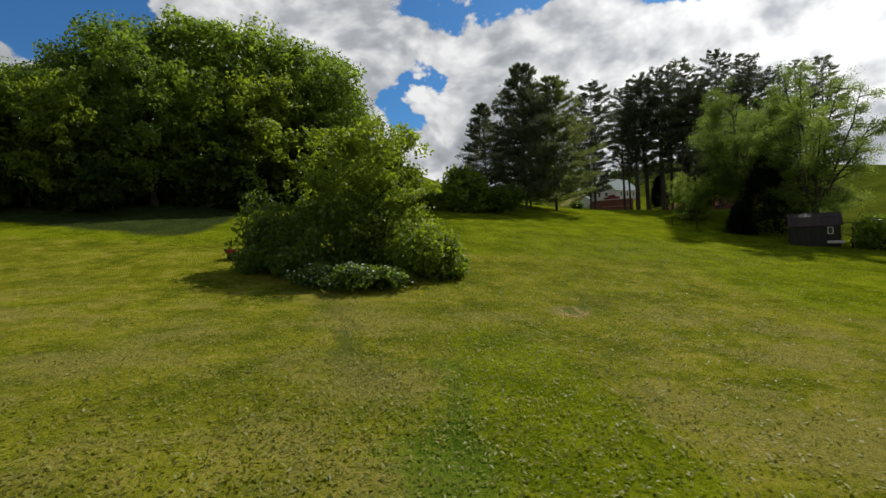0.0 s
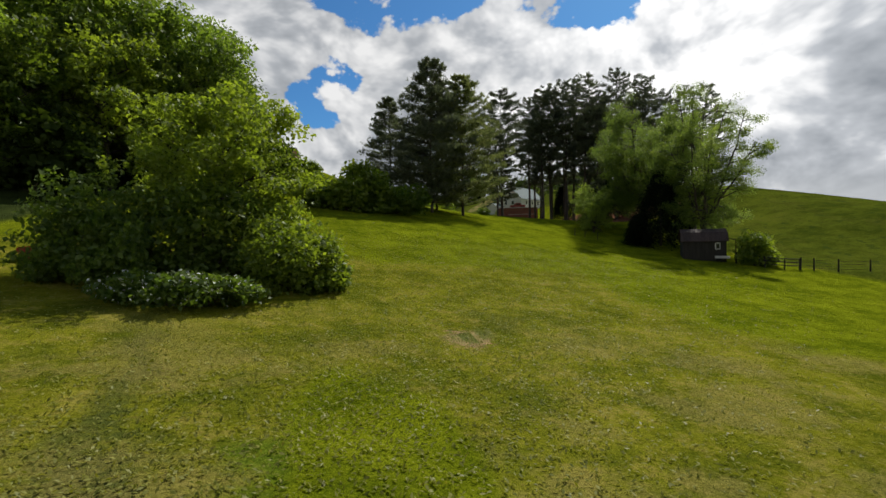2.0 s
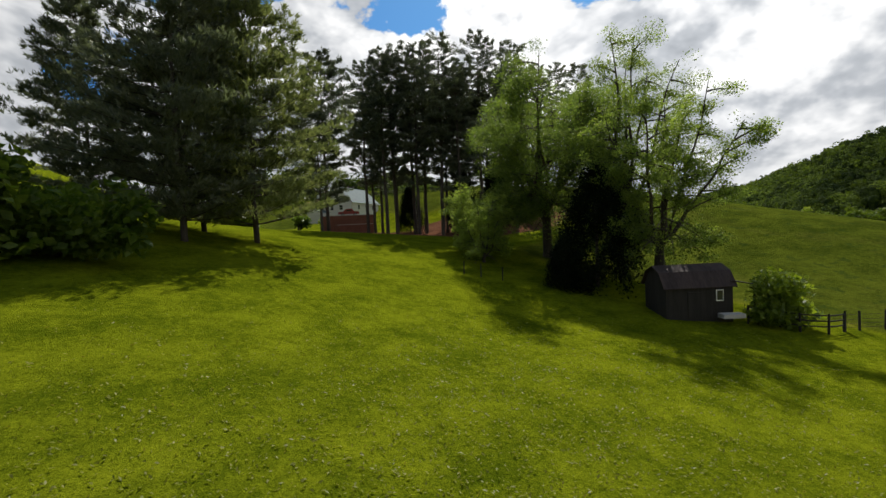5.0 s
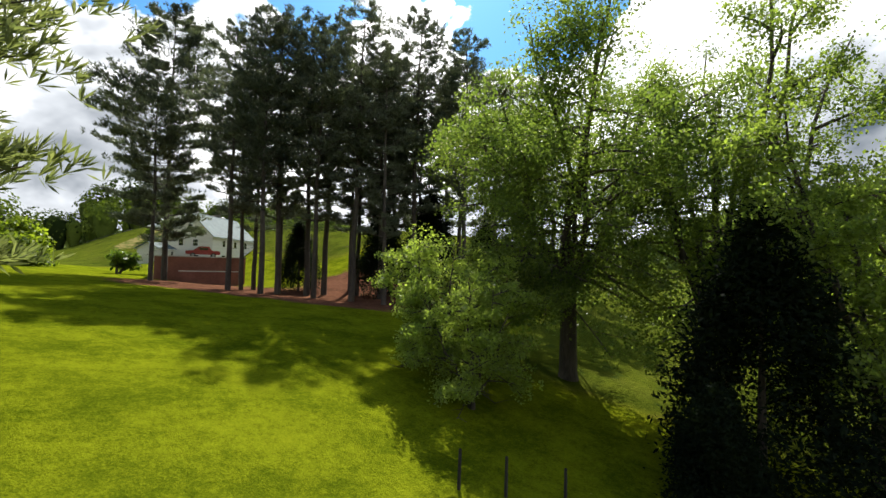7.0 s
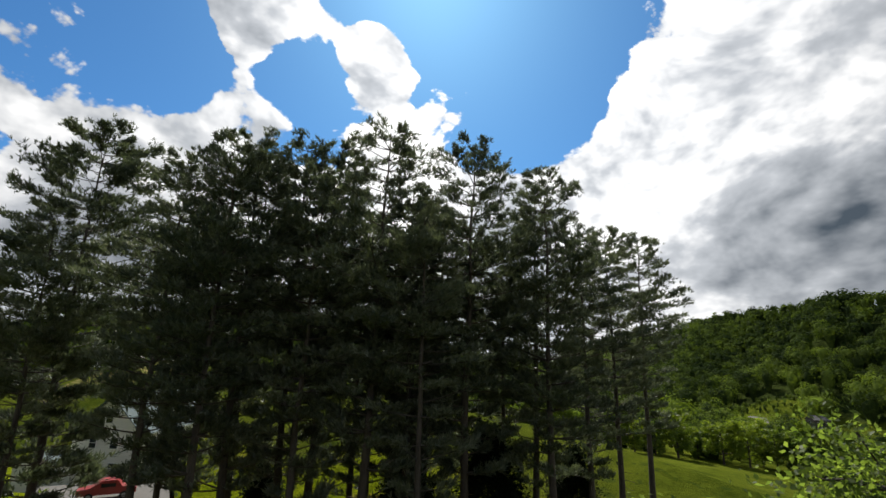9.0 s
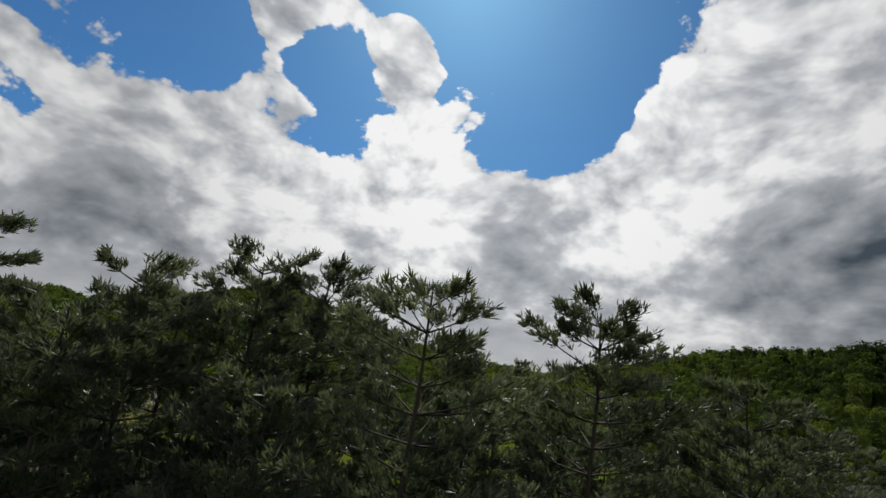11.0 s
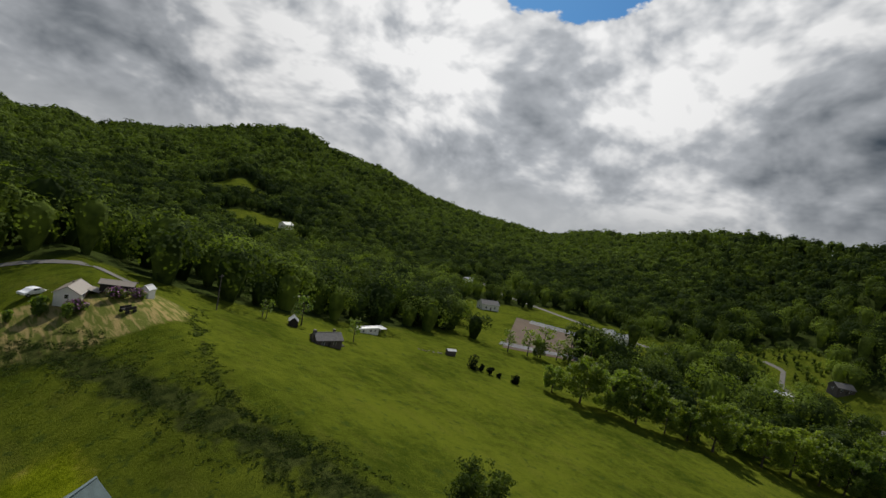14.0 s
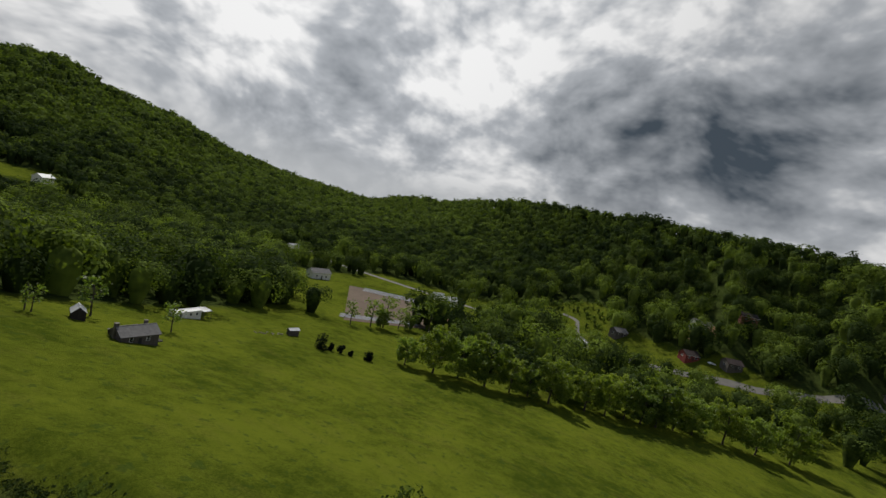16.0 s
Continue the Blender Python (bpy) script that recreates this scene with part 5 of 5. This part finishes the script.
h = house("mobile_home", "pale mobile home with a flat white metal roof", 11, 3.4, 2.6, 0.35, SIDING, ROOF_PALE, [("s", -3, 1.5, 1.0, 0.9), ("s", 1, 1.5, 1.0, 0.9), ("s", 3.5, 1.5, 0.8, 0.9)], ("s", -0.8, 0.9, 1.9, TRIM), base=0.8, over=0.2)
slope("carport_roof", ROOF_PALE, h, (5.6, -2.6, 2.2), (9.6, -2.6, 2.2), (9.6, 2.2, 2.5), (5.6, 2.2, 2.5), 0.1)
for x, y in ((9.4, -2.4), (9.4, 2.0), (6.0, -2.4)):
    block("carport_post", BOARD, h, x, y, 0.6, 0.12, 0.12, 3.2)
put(h, 163.5, 228, -6, size=0.74)
h = house("field_hut", "small open hut with a pale metal roof", 4.0, 2.4, 2.3, 0.5, BOARD, ROOF_PALE, (), None, base=0.8, over=0.25, category="hut")
put(h, 188.5, 210, -25, size=0.8)
rng = np.random.default_rng(17)
for k in range(9):
    s = Soup()
    n = rng.uniform(0.9, 2.2)
    s.tube([(-n / 2, 0, 0.12), (0, 0.03, 0.14), (n / 2, 0, 0.12)], [0.13, 0.14, 0.12], 6)
    ob = new("cut_log", s.mesh("cut_log", BARK_PALE, True))
    x, y = 176 + k * 1.1 + rng.uniform(-1, 1), 213.5 - k * 0.3 + rng.uniform(-1, 1)
    ob.matrix_basis = pose(x, y, float(land(x, y)), 0, 0, rng.uniform(0, 180))
    tagged(ob, "pale cut log lying in the grass near the hut", "log", group="logs by the hut")
for x, y, r in [(184.8, 196.8, 2.6), (188.5, 192.5, 1.4), (189.5, 189.5, 1.0), (192.0, 184.8, 1.7), (187, 195.2, 1.2)]:
    a = shrub("pasture_cedar", "dark round cedar bush at the foot of the pasture", [(0, 0, r * 0.95, r, r * 1.1)], 900, 0.3, CEDAR, int(r * 100))
    stand(a, x, y)
a = broadleaf("pasture_tree", "dark leafy tree standing alone in the pasture", 7.0, 4.0, 0.6, 20, 7000, 0.28, LEAF_WOOD, 95, lobe=0.34)
stand(a, 101.5, 137.6, 0, 0.74)
a = broadleaf("bare_tree", "thin half-bare tree near the abandoned house", 6.5, 1.8, 2.0, 10, 420, 0.3, LEAF, 96, lobe=0.3)
stand(a, 145.2, 212.8)
again(a, 133.5, 222.5, 80, 1.3)
again(a, 121.5, 221.0, 150, 0.8)
for k, (x, y) in enumerate([(238, 216), (247, 211), (254, 208), (263, 204), (270, 201), (281, 195), (291, 191), (301, 187)]):
    again(a, x, y, 70 * k, 1.5 + 0.35 * (k % 3), 1.0, "thin half-bare tree at the edge of the ploughed field")
    if k % 2:
        again(row[1], x + 4, y - 3, 50 * k, 0.55 + 0.1 * (k % 3), 1.0, "low leafy tree at the edge of the ploughed field")

# ---- the valley: fields, road, houses ----
def draped(name, label, corners, mat, lift=0.12, nu=14, nv=10, category="field", parent=None, kind="structure"):
    """A patch laid on the ground between four corners."""
    a, b, c, d = (np.array(p, float) for p in corners)
    u, v = np.meshgrid(np.linspace(0, 1, nu), np.linspace(0, 1, nv), indexing="ij")
    u, v = u[..., None], v[..., None]
    p = a * (1 - u) * (1 - v) + b * u * (1 - v) + c * u * v + d * (1 - u) * v
    z = land(p[..., 0], p[..., 1]) + lift
    i, j = np.meshgrid(np.arange(nu - 1), np.arange(nv - 1), indexing="ij")
    quads = np.stack([i * nv + j, (i + 1) * nv + j, (i + 1) * nv + j + 1, i * nv + j + 1], -1).reshape(-1, 4)
    me = grid_mesh(name, np.concatenate([p, z[..., None]], -1).reshape(-1, 3), quads, mat, True)
    if parent:
        return child(name, me, parent)
    return tagged(new(name, me), label, category, kind=kind)


def ribbon(name, label, pts, width, mat, lift=0.15):
    pts = np.array(pts, float)
    s = np.r_[0, np.cumsum(np.hypot(*np.diff(pts, axis=0).T))]
    t = np.linspace(0, s[-1], int(s[-1] / 5) + 2)
    line = np.c_[np.interp(t, s, pts[:, 0]), np.interp(t, s, pts[:, 1])]
    d = np.gradient(line, axis=0)
    d /= np.linalg.norm(d, axis=1, keepdims=True)
    n = np.c_[-d[:, 1], d[:, 0]]
    rows = np.stack([line + n * width / 2, line, line - n * width / 2], 1)
    z = land(rows[..., 0], rows[..., 1]) + lift
    m = len(line)
    i, j = np.meshgrid(np.arange(m - 1), np.arange(2), indexing="ij")
    quads = np.stack([i * 3 + j, i * 3 + j + 1, (i + 1) * 3 + j + 1, (i + 1) * 3 + j], -1).reshape(-1, 4)
    return tagged(new(name, grid_mesh(name, np.concatenate([rows, z[..., None]], -1).reshape(-1, 3), quads, mat, True)), label, "road", kind="structure")


ribbon("road", "pale worn country road along the valley", ROAD, 6.5, ASPHALT)
ribbon("road_2", "narrow lane behind the farmyard", [(40, 256), (60, 250), (74, 243), (86, 232), (90, 222)], 2.6, ASPHALT)
ribbon("drive", "gravel drive up to a valley house", DRIVE, 2.6, ASPHALT)
draped("ploughed_field", "bare brown ploughed field in the valley", [(243, 222), (345, 276), (375, 226), (284, 198)], SOIL)
for k in range(5):
    a, b, c, d = np.array((352, 268)), np.array((372, 227)), np.array((338, 216)), np.array((322, 256))
    p, q = a + (d - a) * (k / 11), b + (c - b) * (k / 11)
    n = (d - a) / 11 * 0.7
    draped("plastic_strip", "grey plastic strip laid over the ploughed field", [p, q, q + n, p + n], MULCH, 0.3, 8, 3, "plastic strip", kind="")
for k in range(4):
    a, b, c, d = np.array((246, 226)), np.array((284, 202)), np.array((296, 208)), np.array((262, 234))
    p, q = a + (d - a) * (k / 7), b + (c - b) * (k / 7)
    n = (d - a) / 7 * 0.7
    draped("plastic_strip", "grey plastic strip laid over the ploughed field", [p, q, q + n, p + n], MULCH, 0.3, 8, 3, "plastic strip", kind="")
draped("clay_patch", "patch of bare red soil beside the fields", [(308, 186), (340, 208), (352, 196), (322, 176)], CLAY)
draped("clay_patch", "patch of bare red soil below a white house", [(408, 52), (425, 60), (438, 48), (420, 36)], CLAY)
VALLEY = [("grey_house", "grey house with a dark roof at the field's end", 338, 297, 14, 8, SHINGLE, SIDING, -25), ("far_house", "small pale house among valley trees", 408, 372, 11, 7, ROOF_PALE, SIDING, 10), ("far_house", "long white house across the meadow", 424, 380, 13, 6, ROOF_PALE, SIDING, -15),
          ("roadside_house", "grey-roofed house beside the road", 398, 152, 11, 7, SHINGLE, SIDING, -60), ("roadside_house", "small dark-roofed house beside the road", 410, 100, 10, 7, SHINGLE, BOARD, -50), ("red_house", "red-roofed cottage beside the road", 393, 58, 10, 7, RUST, BOARD_RED, -60),
          ("red_house", "brown cottage with a rusty roof", 386, 36, 10, 7, RUST, BOARD, -65), ("white_farmhouse", "white two-storey farmhouse below the wooded hill", 430, 48, 12, 8, SHINGLE, SIDING, -70), ("brick_cottage", "low brown cottage below the wooded hill", 432, 22, 12, 7, RUST, BRICK, -70),
          ("field_house", "pale house beside the ploughed field", 388, 214, 12, 8, ROOF_PALE, SIDING, -40), ("field_house", "small white house among trees", 392, 228, 9, 6, ROOF_PALE, SIDING, -40), ("woods_house", "grey house half hidden in the woods", 372, -40, 13, 8, SHINGLE, BOARD, -80),
          ("hill_house", "small pale house in a hillside clearing", 318, 545, 13, 8, ROOF_PALE, SIDING, 20), ("hill_house", "white house in a hillside clearing", 348, 470, 13, 8, ROOF_PALE, SIDING, 20)]
for name, label, x, y, L, W, roof, wall, turn in VALLEY:
    h = house(name, label, L, W, 3.2 if L < 12 else 4.2, 2.2, wall, roof, [("s", -L / 4, 1.8, 1.2, 1.3), ("s", L / 4, 1.8, 1.2, 1.3), ("w", 0, 1.8, 1.1, 1.3)], ("s", 0.3, 1.0, 2.0, DARK), base=2.5)
    put(h, x, y, turn, 0.3)
h = house("metal_workshop", "large metal workshop with a bright white roof", 16, 9, 4.6, 1.2, SIDING, ROOF_PALE, [("w", 2, 2, 1, 1)], ("w", -1.5, 3.0, 3.2, STEEL), base=3.0, category="workshop")
put(h, 374, 128, -60, 0.3)
for x, y, turn, paint, label in [(386, 116, 30, DARK, "dark car parked beside the workshop"), (395, 164, 80, WHITE, "white car parked by the road"), (402, 172, 60, RED, "red car parked by the road"), (388, 46, 100, WHITE, "white car parked beside a cottage")]:
    put(car("parked_car", label, paint), x, y, turn, 0.3)
